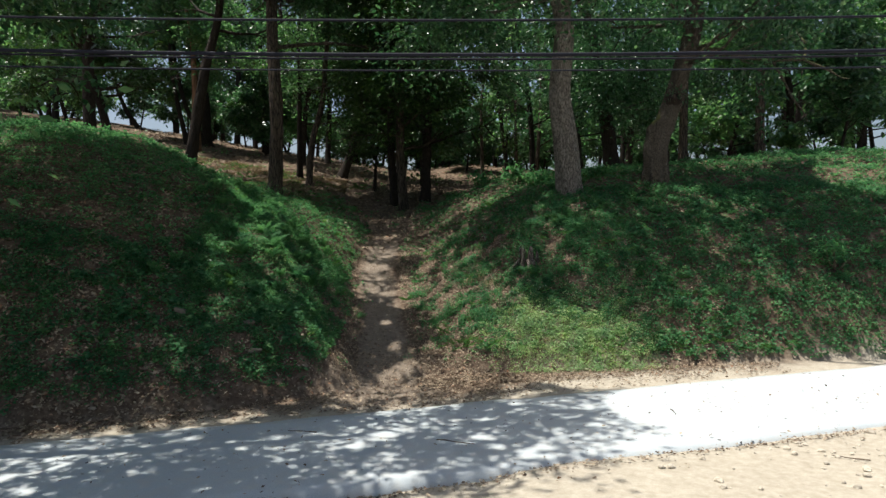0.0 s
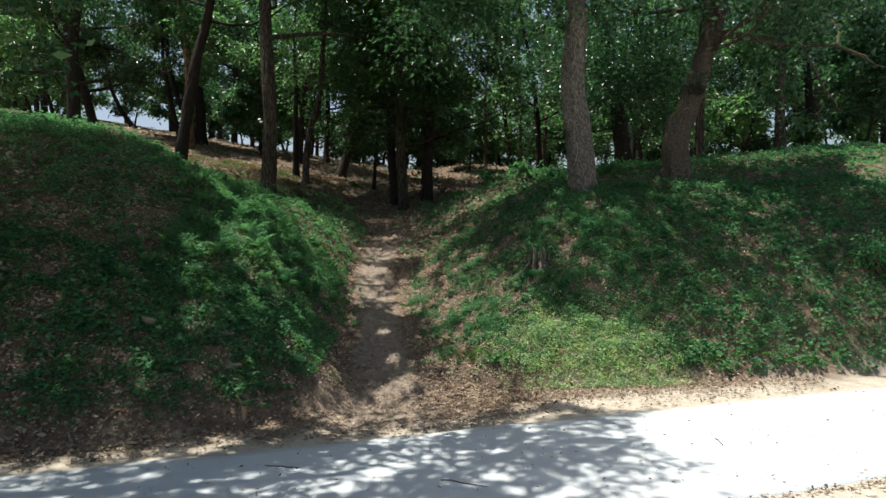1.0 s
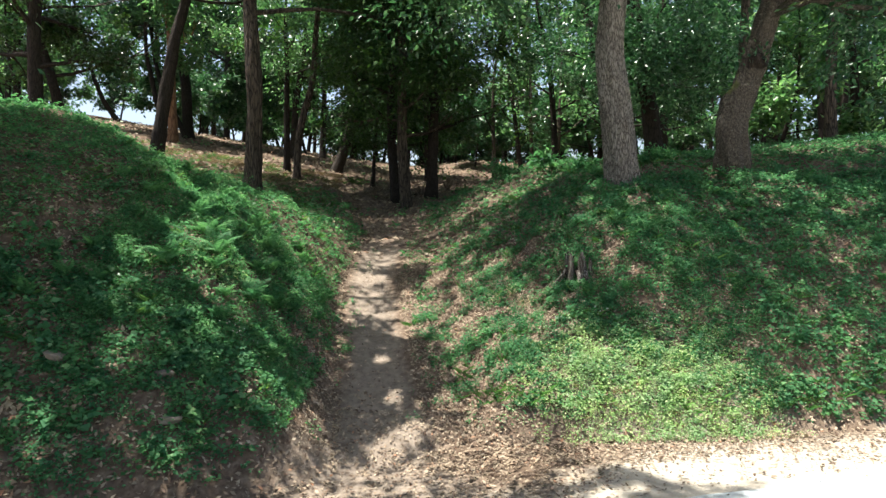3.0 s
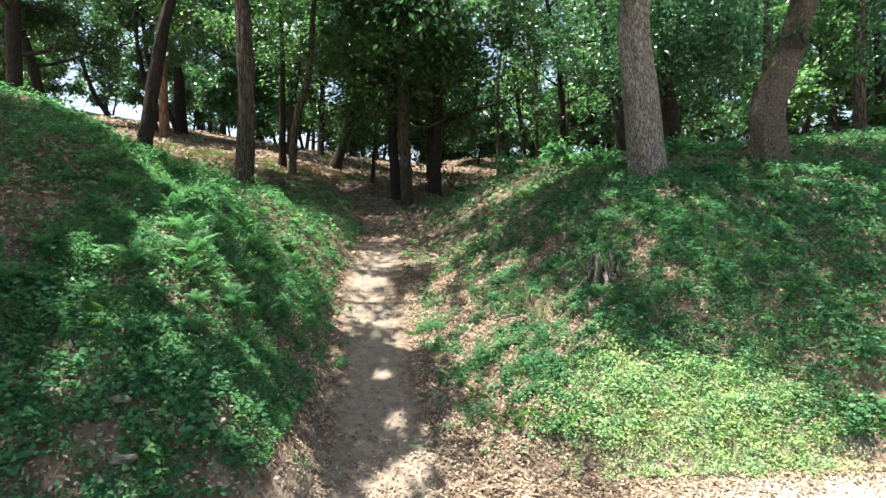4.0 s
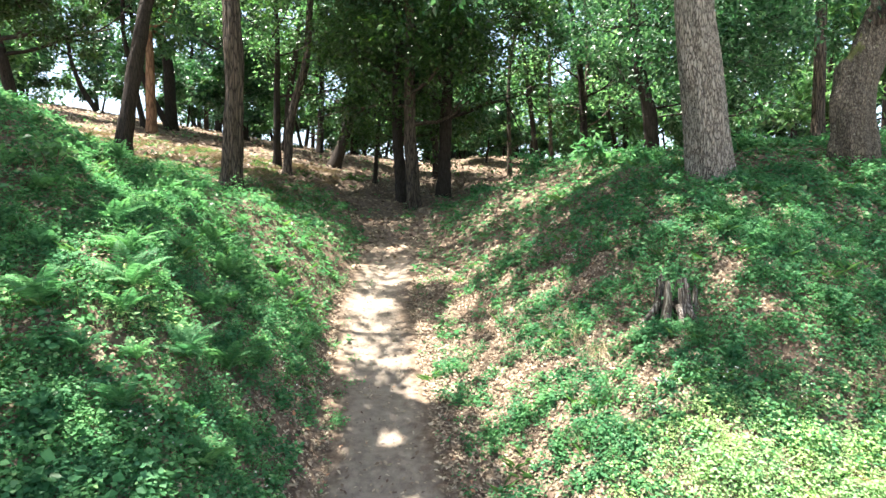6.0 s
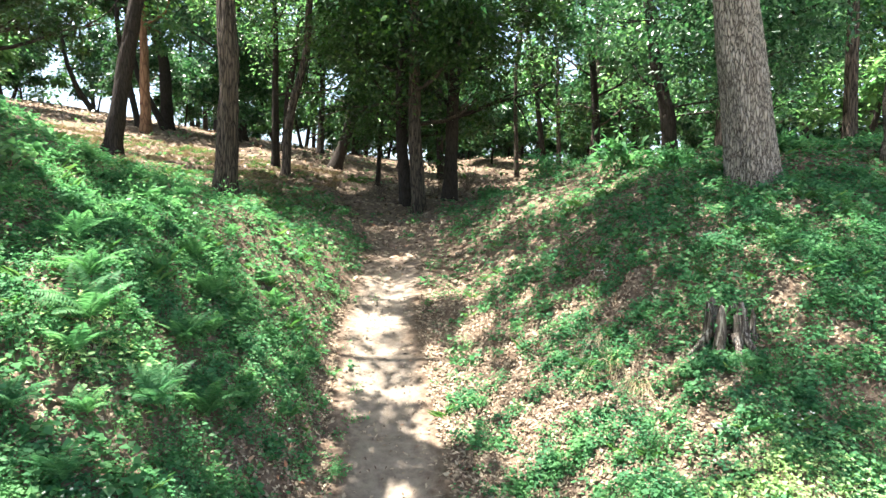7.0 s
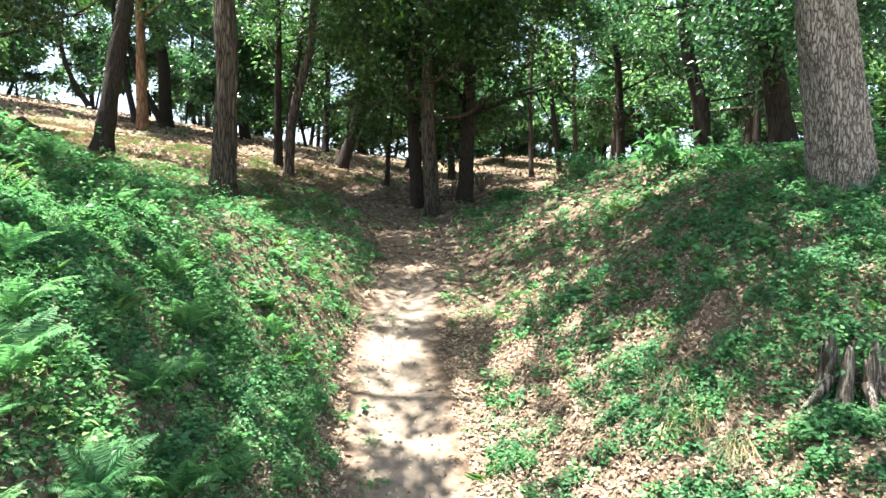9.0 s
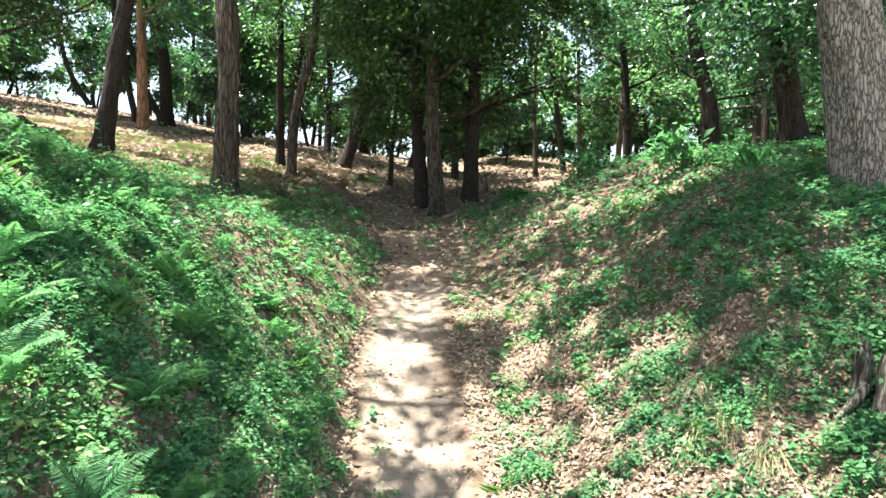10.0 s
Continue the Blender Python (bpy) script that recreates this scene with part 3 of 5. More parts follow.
def tree(line, dia, height, bark, leaves, seed, label, crown=(0.4, 3.2), limbs=9, clumps=70, per=60, leaf=0.16, sides=14, flare=0.35, taper=0.75, plates=0.0, stout=0.45, burls=(), fork=None, category="tree", group="", boughs=()):
    """A tree whose trunk follows line (world points from the foot up), then grows on to height above its foot.
    crown: where it begins, as a share of the height, and its radius."""
    rs = np.random.RandomState(seed)
    line = np.asarray(line, float)
    foot = line[0].copy()
    foot[2] = land1(foot[0], foot[1])
    own = line - foot
    own[0] = (0, 0, 0)
    ahead = unit(own[-1] - own[-2])
    while own[-1][2] < height - 0.5:
        ahead = unit(ahead * [0.75, 0.75, 1] + rs.normal(0, 0.1, 3))
        own = np.vstack([own, own[-1] + ahead * min(2.0, height - own[-1][2] + 0.2)])
    own = np.vstack([own[0] - unit(own[1] - own[0]) * 0.35, own])
    n = 300 if plates else 150 if burls else 80 if sides > 18 else 30
    seg = np.r_[0, np.cumsum(np.linalg.norm(np.diff(own, axis=0), axis=1))]
    ts = np.linspace(0, 1, n) ** (1.35 if sides > 18 else 1.15) * seg[-1]
    pts = np.stack([np.interp(ts, seg, own[:, c]) for c in range(3)], 1)
    for _ in range(40 if plates else n // 10):
        pts[1:-1] = 0.25 * pts[:-2] + 0.5 * pts[1:-1] + 0.25 * pts[2:]
    z = pts[:, 2]
    up = np.clip(z / height, 0, 1)
    rad = dia / 2 * np.maximum(1 - taper * up ** 1.1, 0.12) + dia / 2 * flare * np.exp(-np.maximum(z, 0) / (0.55 * dia + 0.05))
    a = np.linspace(0, math.tau, sides, endpoint=False)
    wob = 1 + 0.05 * np.sin(3 * a + seed)[None] + 0.05 * np.sin(5 * a[None] + 2 * z[:, None]) + rs.normal(0, 0.012, (n, sides))
    root = np.sin(5 * a + seed) + 0.7 * np.sin(3 * a + 2.3 * seed) + 0.5 * np.sin(8 * a + seed * 1.7)
    wob = wob + 0.2 * (flare + 0.15) * np.exp(-np.maximum(z, 0) / (0.6 * dia))[:, None] * root[None]
    if sides > 18 and not plates:
        for r in range(n):
            for s in range(sides):
                q = Vector((math.cos(a[s]) * 3.2, math.sin(a[s]) * 3.2, z[r] * 0.9 + seed))
                wob[r, s] += 0.16 * noise.noise(q) + 0.1 * noise.noise(q * 2.3) + (0.05 * math.sin(13 * a[s] + 5 * noise.noise(q * 0.6)) if sides > 40 and not burls else 0)
    for bz, ba, br, bs in burls:
        da = np.angle(np.exp(1j * (a - ba)))
        wob = wob + bs * np.exp(-(((z[:, None] - bz) / br) ** 2) - (da[None] / 0.8) ** 2)
    if plates:
        for r in range(n):
            if z[r] > 6.5:
                continue
            for s in range(sides):
                q = (math.cos(a[s]) * dia * 15, math.sin(a[s]) * dia * 15, z[r] * 6.5)
                q = Vector(q) + noise.noise_vector(Vector(q) * 0.7) * 0.45
                d, _ = noise.voronoi(q)
                wob[r, s] += plates * (min(d[1] - d[0], 0.35) / 0.35 - 0.6) / dia
    pieces = [tube_arrays(pts, rad, sides, wob)]
    begin, reach = crown
    tips, trad = [], []

    def branch(start, direction, length, radius, depth):
        ln = limb_line(rs, start, direction, length)
        pieces.append(tube_arrays(ln, np.linspace(radius, radius * 0.25, len(ln)), 5))
        if depth:
            for _ in range(2 if sides < 12 else 3):
                k = rs.randint(2, len(ln) - 1)
                d = unit(ln[k] - ln[k - 1]) + rs.normal(0, 0.6, 3)
                branch(ln[k], d, length * rs.uniform(0.4, 0.65), radius * 0.45, depth - 1)
        tips.extend([ln[-1], ln[len(ln) * 2 // 3]])

    if fork:
        fz, fa, fl, fr = fork
        k = int(np.argmin(abs(z - fz)))
        ln = limb_line(rs, pts[k], (math.cos(fa) * 0.35, math.sin(fa) * 0.35, 1), fl, 9, 0.5)
        pieces.append(tube_arrays(ln, np.linspace(fr, fr * 0.4, 9), 12))
        tips.extend([ln[-1], ln[-2], ln[-3]])
        for _ in range(3):
            branch(ln[rs.randint(5, 9)], rs.normal(0, 1, 3) + [0, 0, 0.4], reach * 0.7, fr * 0.4, 1)
    for share, turn, length in boughs:
        k = int(np.argmin(abs(z - share * height)))
        for _ in range(2):
            branch(pts[k], (math.cos(turn + rs.uniform(-0.3, 0.3)), math.sin(turn + rs.uniform(-0.3, 0.3)), rs.uniform(-0.05, 0.2)), length * rs.uniform(0.8, 1.1), rad[k] * 0.3, 1)
    low = len(tips)
    for b in range(limbs):
        share = begin + (0.97 - begin) * (b + rs.uniform(0, 0.8)) / limbs
        k = int(np.argmin(abs(z - share * height)))
        turn = b * 2.4 + rs.uniform(-0.5, 0.5)
        tilt = 0.15 + 0.75 * (share - begin) / (1 - begin)
        branch(pts[k], (math.cos(turn), math.sin(turn), tilt), reach * rs.uniform(0.65, 1.05) * (1.15 - 0.5 * (share - begin)), rad[k] * stout, 0 if sides < 12 else 1)
    tips = np.array(tips)
    pick = rs.randint(0, len(tips), clumps)
    if low:
        pick = np.concatenate([pick, rs.randint(0, low, 14 * len(boughs))])
        clumps = len(pick)
    centre = tips[pick] + rs.normal(0, reach * 0.12, (clumps, 3))
    top = new("tree")
    top.matrix_world = Matrix.Translation(foot)
    tagged(top, label, category, group)
    part("trunk", shade_smooth(mesh_np("trunk", *joined(pieces))), bark, top)
    v, f = crown_arrays(rs, centre, rs.uniform(0.4, 1.0, clumps) ** 1.5 * reach * 0.26 + 0.2, per, leaf, foot=foot)
    part("crown", mesh_np("crown", v, f), leaves, top, "")
    return top


# trunks that stand out, each with its own line
tree([(4.03, 19.09, 3.94), (3.97, 19.11, 4.9), (3.86, 19.13, 5.9), (3.72, 19.16, 6.9)], 0.75, 15, BARK_OAK, LEAF_CANOPY, 11, "thick grey oak with deeply plated bark on the bank top", (0.46, 5.6), 13, 330, 100, 0.19, 160, 0.08, 0.95, 0.004, burls=((2.1, 1.7, 0.45, 0.1), (0.1, 1.6, 0.4, 0.04)), boughs=((0.37, -1.4, 2.4), (0.38, -2.3, 2.6), (0.38, -0.6, 2.8), (0.39, 2.9, 3.0)))
gnarled = tree([(6.75, 19.6, 4.3), (6.79, 19.64, 5.1), (6.85, 19.68, 5.75), (7.12, 19.72, 6.4), (7.4, 19.75, 7.3)], 0.6, 13, BARK_BURL, LEAF_CANOPY, 12, "gnarled mossy oak with a swollen burl and a knobbly trunk", (0.26, 4.4), 11, 200, 100, 0.19, 72, 0.1, 0.7, burls=((0.5, 1.7, 0.5, 0.3), (1.05, 1.65, 0.4, 0.42), (1.5, 1.6, 0.2, 0.5), (0.75, 2.6, 0.5, 0.14), (0.35, 4.5, 0.5, 0.12), (2.45, 3.6, 0.2, 0.25), (1.75, 2.9, 0.14, 0.16), (0.15, 3.2, 0.25, 0.12), (0.1, 1.2, 0.16, 0.2)), boughs=((0.27, -1.0, 3.2), (0.3, 0.0, 3.4), (0.33, -2.0, 3.0)))


def cut_knot(top):
    """The dark scar of a lost bough, with a thick callused rim and a few shoots."""
    rs = np.random.RandomState(8)
    out = unit(np.array([0.5, -0.75, 0.25]))
    ring = np.array([0.42, 0.05, 2.38])
    line = ring + out * np.array([0.0, 0.14, 0.26, 0.31, 0.31, 0.22, 0.17])[:, None]
    wob = 1 + rs.normal(0, 0.07, (7, 18))
    part("cut_knot", shade_smooth(mesh_np("cut_knot", *tube_arrays(line, (0.22, 0.2, 0.19, 0.17, 0.12, 0.09, 0.01), 18, wob))), BARK_DARK, top, "dark callused scar of a lost bough")
    p = ring + out * 0.25 + rs.normal(0, 0.16, (70, 3)) + [0, 0, 0.12]
    v, f = leaf_arrays(p, rs.normal(0, 1, (70, 3)) - [0, 0, 0.5], rs.normal(0, 0.5, (70, 3)) + [0, -0.4, 0.8], rs.uniform(0.1, 0.17, 70), rs.uniform(0.04, 0.07, 70))
    part("foliage", mesh_np("foliage", v, f), LEAF_CANOPY, top)


cut_knot(gnarled)
tree([(-7.0, 26.64, 4.39), (-6.89, 26.71, 6.95), (-6.98, 26.78, 9.53)], 0.56, 15, BARK_BROWN, LEAF_CANOPY, 13, "tall brown tree with rough ridged bark behind the bank", (0.42, 5.2), 12, 240, 118, 0.18, 56, 0.35, 0.5)
tree([(-11.95, 29.84, 5.75), (-11.56, 29.93, 8.36), (-11.15, 30.0, 10.72)], 0.55, 14, BARK_DARK, LEAF_CANOPY, 14, "dark leaning trunk on the leaf-strewn slope", (0.45, 4.6), 11, 150, 118, 0.18, 24)
tree([(-15.06, 38.42, 7.57), (-15.15, 38.51, 11.01)], 0.5, 10, BARK_RED, LEAF_PALE, 15, "reddish stripped trunk with pale leaves", (0.45, 2.6), 10, 110, 74, 0.255, 16, 0.25)
tree([(-16.37, 43.41, 8.55), (-16.51, 43.51, 12.33), (-17.37, 43.56, 15.05)], 0.66, 15, BARK_DARK, LEAF_CANOPY, 16, "dark straight trunk far up the slope", (0.45, 4.0), 12, 150, 74, 0.255)
tree([(-16.9, 41.4, 8.67), (-17.6, 41.45, 11.5)], 0.32, 12, BARK_DARK, LEAF_CANOPY, 17, "thin dark trunk leaning on the slope", (0.5, 2.8), 10, 110, 74, 0.255)
tree([(-16.0, 42.41, 8.49), (-17.35, 42.44, 11.0)], 0.34, 12, BARK_DARK, LEAF_CANOPY, 18, "thin dark trunk leaning steeply", (0.5, 2.8), 10, 110, 74, 0.255)
tree([(-7.66, 33.75, 5.75), (-7.67, 33.81, 8.8)], 0.32, 9, BARK_DARK, LEAF_PALE, 19, "slim dark tree with bright green leaves", (0.3, 2.4), 12, 170, 118, 0.18)
tree([(-6.65, 31.56, 4.87), (-6.62, 31.61, 6.63), (-6.43, 31.65, 7.8), (-5.91, 31.71, 9.37), (-5.86, 31.76, 11.33)], 0.33, 14, BARK_BROWN, LEAF_CANOPY, 20, "slim brown trunk bent to one side", (0.5, 3.2), 12, 170, 118, 0.18)
tree([(-8.79, 46.83, 6.74), (-8.68, 46.94, 10.59)], 0.42, 12, BARK_DARK, LEAF_DARK, 21, "dark trunk in the middle of the wood", (0.3, 3.0), 10, 81, 74, 0.255)
tree([(-5.96, 36.88, 5.29), (-5.34, 36.96, 7.68), (-4.87, 37.03, 9.62)], 0.5, 13, BARK_DARK, LEAF_DARK, 22, "dark trunk leaning over the path", (0.32, 3.6), 11, 108, 74, 0.255)
tree([(-3.65, 33.64, 4.85), (-3.59, 33.68, 6.52)], 0.18, 6, BARK_DARK, LEAF_DARK, 23, "thin dark sapling beside the path", (0.4, 1.6), 8, 40, 118, 0.18)
tree([(-2.28, 30.66, 4.29), (-2.48, 30.72, 6.31), (-2.54, 30.78, 8.73)], 0.42, 11, BARK_DARK, LEAF_DARK, 24, "dark evergreen beside the path with low dense foliage", (0.18, 3.2), 16, 215, 118, 0.18, 20)
# The high boughs are out of view, added to shade the mound's crest.
tree([(-1.78, 29.49, 3.96), (-1.93, 29.54, 5.97), (-1.97, 29.6, 7.9)], 0.46, 12.5, BARK_BROWN, LEAF_DARK, 25, "brown-barked evergreen at the head of the path", (0.22, 3.6), 16, 235, 118, 0.18, 24, boughs=((0.8, -1.5, 5.2), (0.82, -1.15, 5.6), (0.84, -0.8, 5.6)))
tree([(-0.84, 30.7, 4.41), (-0.74, 30.78, 7.25), (-0.62, 30.86, 9.86)], 0.46, 12, BARK_DARK, LEAF_DARK, 26, "straight dark evergreen near the path", (0.2, 3.1), 16, 215, 118, 0.18, 24)
tree([(4.43, 45.92, 6.49), (4.02, 46.01, 10.07), (3.52, 46.1, 13.91), (3.03, 46.15, 16.47)], 0.32, 16, BARK_DARK, LEAF_CANOPY, 27, "thin tall trunk leaning on the far slope", (0.4, 3.0), 10, 81, 74, 0.255)
tree([(4.77, 42.92, 6.17), (4.66, 43.03, 10.4)], 0.26, 11, BARK_BROWN, LEAF_CANOPY, 28, "thin brown trunk on the far slope", (0.5, 2.6), 8, 60, 74, 0.255)
tree([(7.35, 27.3, 5.4), (7.02, 27.35, 7.84), (6.9, 27.37, 8.69)], 0.6, 14, BARK_DARK, LEAF_CANOPY, 29, "thick dark trunk shaded by low leafy boughs", (0.18, 4.0), 15, 260, 118, 0.18, 24, stout=0.2, boughs=((0.2, -1.5, 2.4), (0.22, -2.2, 2.6), (0.24, -0.9, 2.6)))
tree([(6.43, 30.28, 5.6), (6.35, 30.3, 7.0)], 0.5, 11, BARK_DARK, LEAF_CANOPY, 30, "dark trunk with low spreading boughs", (0.14, 2.8), 14, 190, 118, 0.18, 20, stout=0.2)
tree([(4.65, 33.21, 5.3), (4.62, 33.25, 6.93)], 0.34, 10, BARK_DARK, LEAF_CANOPY, 31, "slim dark tree on the mound's far side", (0.3, 2.2), 8, 45, 118, 0.18)
tree([(10.42, 36.45, 6.4), (10.6, 36.51, 9.0)], 0.44, 13, BARK_DARK, LEAF_CANOPY, 32, "dark trunk behind the bank top", (0.35, 3.6), 11, 108, 74, 0.255)
tree([(10.1, 26.79, 5.6), (10.18, 26.89, 9.6)], 0.36, 14, BARK_BROWN, LEAF_CANOPY, 33, "straight brown trunk on the bank top", (0.45, 3.4), 11, 108, 118, 0.18, 18)
tree([(13.8, 27.86, 5.9), (13.8, 27.94, 9.22)], 0.42, 14, BARK_BROWN, LEAF_CANOPY, 34, "straight brown trunk farther along the bank", (0.35, 3.8), 11, 121, 118, 0.18)
tree([(17.53, 32.45, 6.2), (17.48, 32.54, 10.25)], 0.4, 13, BARK_DARK, LEAF_CANOPY, 35, "dark trunk at the end of the bank", (0.3, 3.8), 11, 121, 118, 0.18)
tree([(-15.65, 28.15, 6.9), (-15.79, 28.23, 10.85)], 0.58, 14, BARK_DARK, LEAF_DARK, 36, "thick dark trunk above the fern bank", (0.16, 2.6), 14, 190, 118, 0.18)
tree([(-15.7, 30.14, 7.2), (-16.36, 30.17, 9.23), (-17.01, 30.21, 11.15)], 0.42, 13, BARK_DARK, LEAF_DARK, 37, "dark leaning trunk above the fern bank", (0.2, 3.8), 13, 180, 118, 0.18)
tree([(-24.9, 51.03, 10.65), (-25.84, 51.06, 12.41)], 0.36, 9, BARK_DARK, LEAF_CANOPY, 38, "small leaning tree on the skyline", (0.3, 3.0), 10, 81, 74, 0.255)
tree([(-9.25, 40.95, 6.86), (-9.07, 41.06, 10.51)], 0.4, 13, BARK_DARK, LEAF_CANOPY, 39, "dark trunk among the far trees", (0.35, 3.6), 12, 160, 74, 0.255)
tree([(-13.05, 45.83, 8.45), (-13.24, 45.96, 13.29)], 0.45, 15, BARK_DARK, LEAF_CANOPY, 40, "tall dark trunk high on the slope", (0.4, 3.6), 10, 94, 74, 0.255)

# Pale leaf colour stands in for sunlight on these three crowns.
tree([(5.4, 38.0, 5.9), (5.7, 38.1, 10.0)], 0.26, 13, BARK_BROWN, LEAF_PALE, 41, "airy tree behind the mound, leaves coloured pale for sunlight", (0.16, 3.2), 12, 110, 60, 0.26)
tree([(2.4, 41.5, 6.0), (2.3, 41.6, 10.0)], 0.24, 13, BARK_BROWN, LEAF_PALE, 42, "slender tree, thin foliage coloured pale for sunlight", (0.3, 2.8), 10, 80, 60, 0.26)
tree([(9.2, 33.0, 6.0), (9.3, 33.1, 9.0)], 0.28, 11, BARK_DARK, LEAF_PALE, 43, "leafy tree among dark trunks, coloured pale for sunlight", (0.14, 3.0), 12, 120, 60, 0.24)

# big trees on the bank beside the lane, whose boughs reach over it
# Their trunks stand out of view; the crowns are added to cast shade.
tree([(-11.0, 8.2, 0.5), (-10.3, 7.2, 3.0), (-9.0, 5.7, 6.0)], 0.6, 12, BARK_BROWN, LEAF_PALE, 51, "spreading chestnut with boughs hanging over the lane", (0.34, 5.0), 15, 100, 90, 0.2, 20)
tree([(-12.0, 13.2, 3.5), (-11.0, 13.5, 7.0), (-9.8, 14.2, 10.5)], 0.6, 14, BARK_BROWN, LEAF_CANOPY, 55, "tall oak leaning out over the bank and lane", (0.42, 5.4), 13, 460, 100, 0.2, 20, stout=0.2, boughs=((0.36, -1.2, 3.0), (0.38, -0.5, 3.2)))
tree([(-17.6, 17.2, 6.3), (-14.2, 18.0, 11.0), (-5.8, 18.8, 13.0)], 0.22, 15.2, BARK_DARK, LEAF_CANOPY, 52, "unseen tree arching over the fern bank, added to shade it and the path", (0.55, 5.4), 10, 460, 100, 0.2, 20, taper=1.2, stout=0.25, boughs=((0.43, -1.35, 4.2), (0.43, -0.95, 4.8)))
tree([(-11.5, 9.0, 1.3), (-9.3, 8.3, 6.0), (-4.5, 9.0, 9.2)], 0.5, 11.5, BARK_BROWN, LEAF_CANOPY, 56, "unseen oak arching far out over the lane, added to shade it", (0.62, 4.4), 10, 340, 95, 0.19, 20, stout=0.2)

# the wood behind: a few kinds, repeated
def wood():
    kinds = []
    for k, (dia, height, begin, reach, leaves, leaf) in enumerate(((0.36, 14, 0.2, 3.2, LEAF_CANOPY, 0.30), (0.3, 12, 0.16, 2.8, LEAF_CANOPY, 0.30), (0.4, 15, 0.24, 3.6, LEAF_CANOPY, 0.30), (0.22, 7, 0.14, 2.4, LEAF_PALE, 0.28), (0.34, 11, 0.18, 3.0, LEAF_DARK, 0.29), (0.14, 4.5, 0.1, 1.9, LEAF_CANOPY, 0.26))):
        rs = np.random.RandomState(60 + k)
        x, y = -30.0 + 11 * k, 60.0 + 2 * (k % 2)
        z = land1(x, y)
        lean = rs.normal(0, 0.35, 2)
        kinds.append(tree([(x, y, z), (x + lean[0], y + lean[1], z + height * 0.45)], dia, height, BARK_DARK, leaves, 80 + k, "dark-stemmed tree in the wood on the hill", (begin, reach), 12, 84, 56, leaf * 1.08, 9, group="trees of the wood"))
    for k, x, y in ((3, -21.0, 35.5), (1, -24.5, 39.0), (5, -19.0, 46.5), (3, -27.5, 43.0), (3, -10.8, 50.5), (5, 7.5, 50.0), (5, 12.5, 40.0), (3, 14.5, 33.5), (5, -3.8, 52.5), (3, 9.0, 44.5), (5, 17.0, 27.5), (3, 19.5, 30.5), (5, -29.0, 48.0), (3, -31.0, 52.0), (5, -26.0, 53.5), (5, -20.0, 54.0), (5, -16.5, 52.0), (3, -14.0, 55.0), (5, -8.0, 55.5), (5, 1.5, 49.5), (3, 4.8, 53.0), (5, 7.2, 47.5), (3, 10.5, 53.5), (5, -1.2, 55.0), (5, 12.8, 48.5), (3, -5.8, 56.0), (5, 3.0, 56.0)):
        turn = (x * 7 + y) % 6.28
        copy_thing(kinds[k], Matrix.LocRotScale((x, y, land1(x, y) - 0.05), Euler((0, 0, turn)), (1.05, 1.05, 1.0)))
    # unseen trees across the lane, added to dim sky light on the banks
    for k, x, y in ((0, -22.0, -6.0), (2, -16.0, -12.0), (2, -13.5, -7.0)):
        copy_thing(kinds[k], Matrix.LocRotScale((x, y, land1(x, y) - 0.05), Euler((0, 0, x)), (1.2, 1.2, 1.1)))
    rs = np.random.RandomState(5)
    taken = [(o.matrix_world.translation.x, o.matrix_world.translation.y) for o in bpy.data.objects if o.name.startswith("tree")]
    made = 0
    for _ in range(3000):
        if made >= 64:
            break
        x, y = rs.uniform(-46, 42), rs.uniform(33 if made < 40 else 56, 66 if made < 40 else 74)
        if abs(x) > 0.75 * (y + 6) or min(math.hypot(x - a, y - b) for a, b in taken) < 2.9:
            continue
        if y < 40 and abs(x - path_x(y)) < 4:
            continue
        if abs(x + 0.59 * y - 5.4) < 4.3:
            continue
        taken.append((x, y))
        k = kinds[rs.randint(0, 6)]
        s = rs.uniform(0.8, 1.2) * (1.4 if y > 56 else 1)
        copy_thing(k, Matrix.LocRotScale((x, y, land1(x, y) - 0.05), Euler((0, 0, rs.uniform(0, 6.28))), (s, s, s * rs.uniform(0.9, 1.1))))
        made += 1


wood()


# ---- undergrowth ----


FERN_SPOTS = [(-2.75, 14.78), (-3.18, 15.25), (-3.55, 14.28), (-3.45, 13.9), (-3.8, 14.72), (-2.93, 17.5), (-2.98, 14.25), (-2.25, 15.7), (-4.22, 15.24), (-2.55, 15.3), (-3.3, 16.2), (-3.15, 13.6), (-4.0, 13.6)]


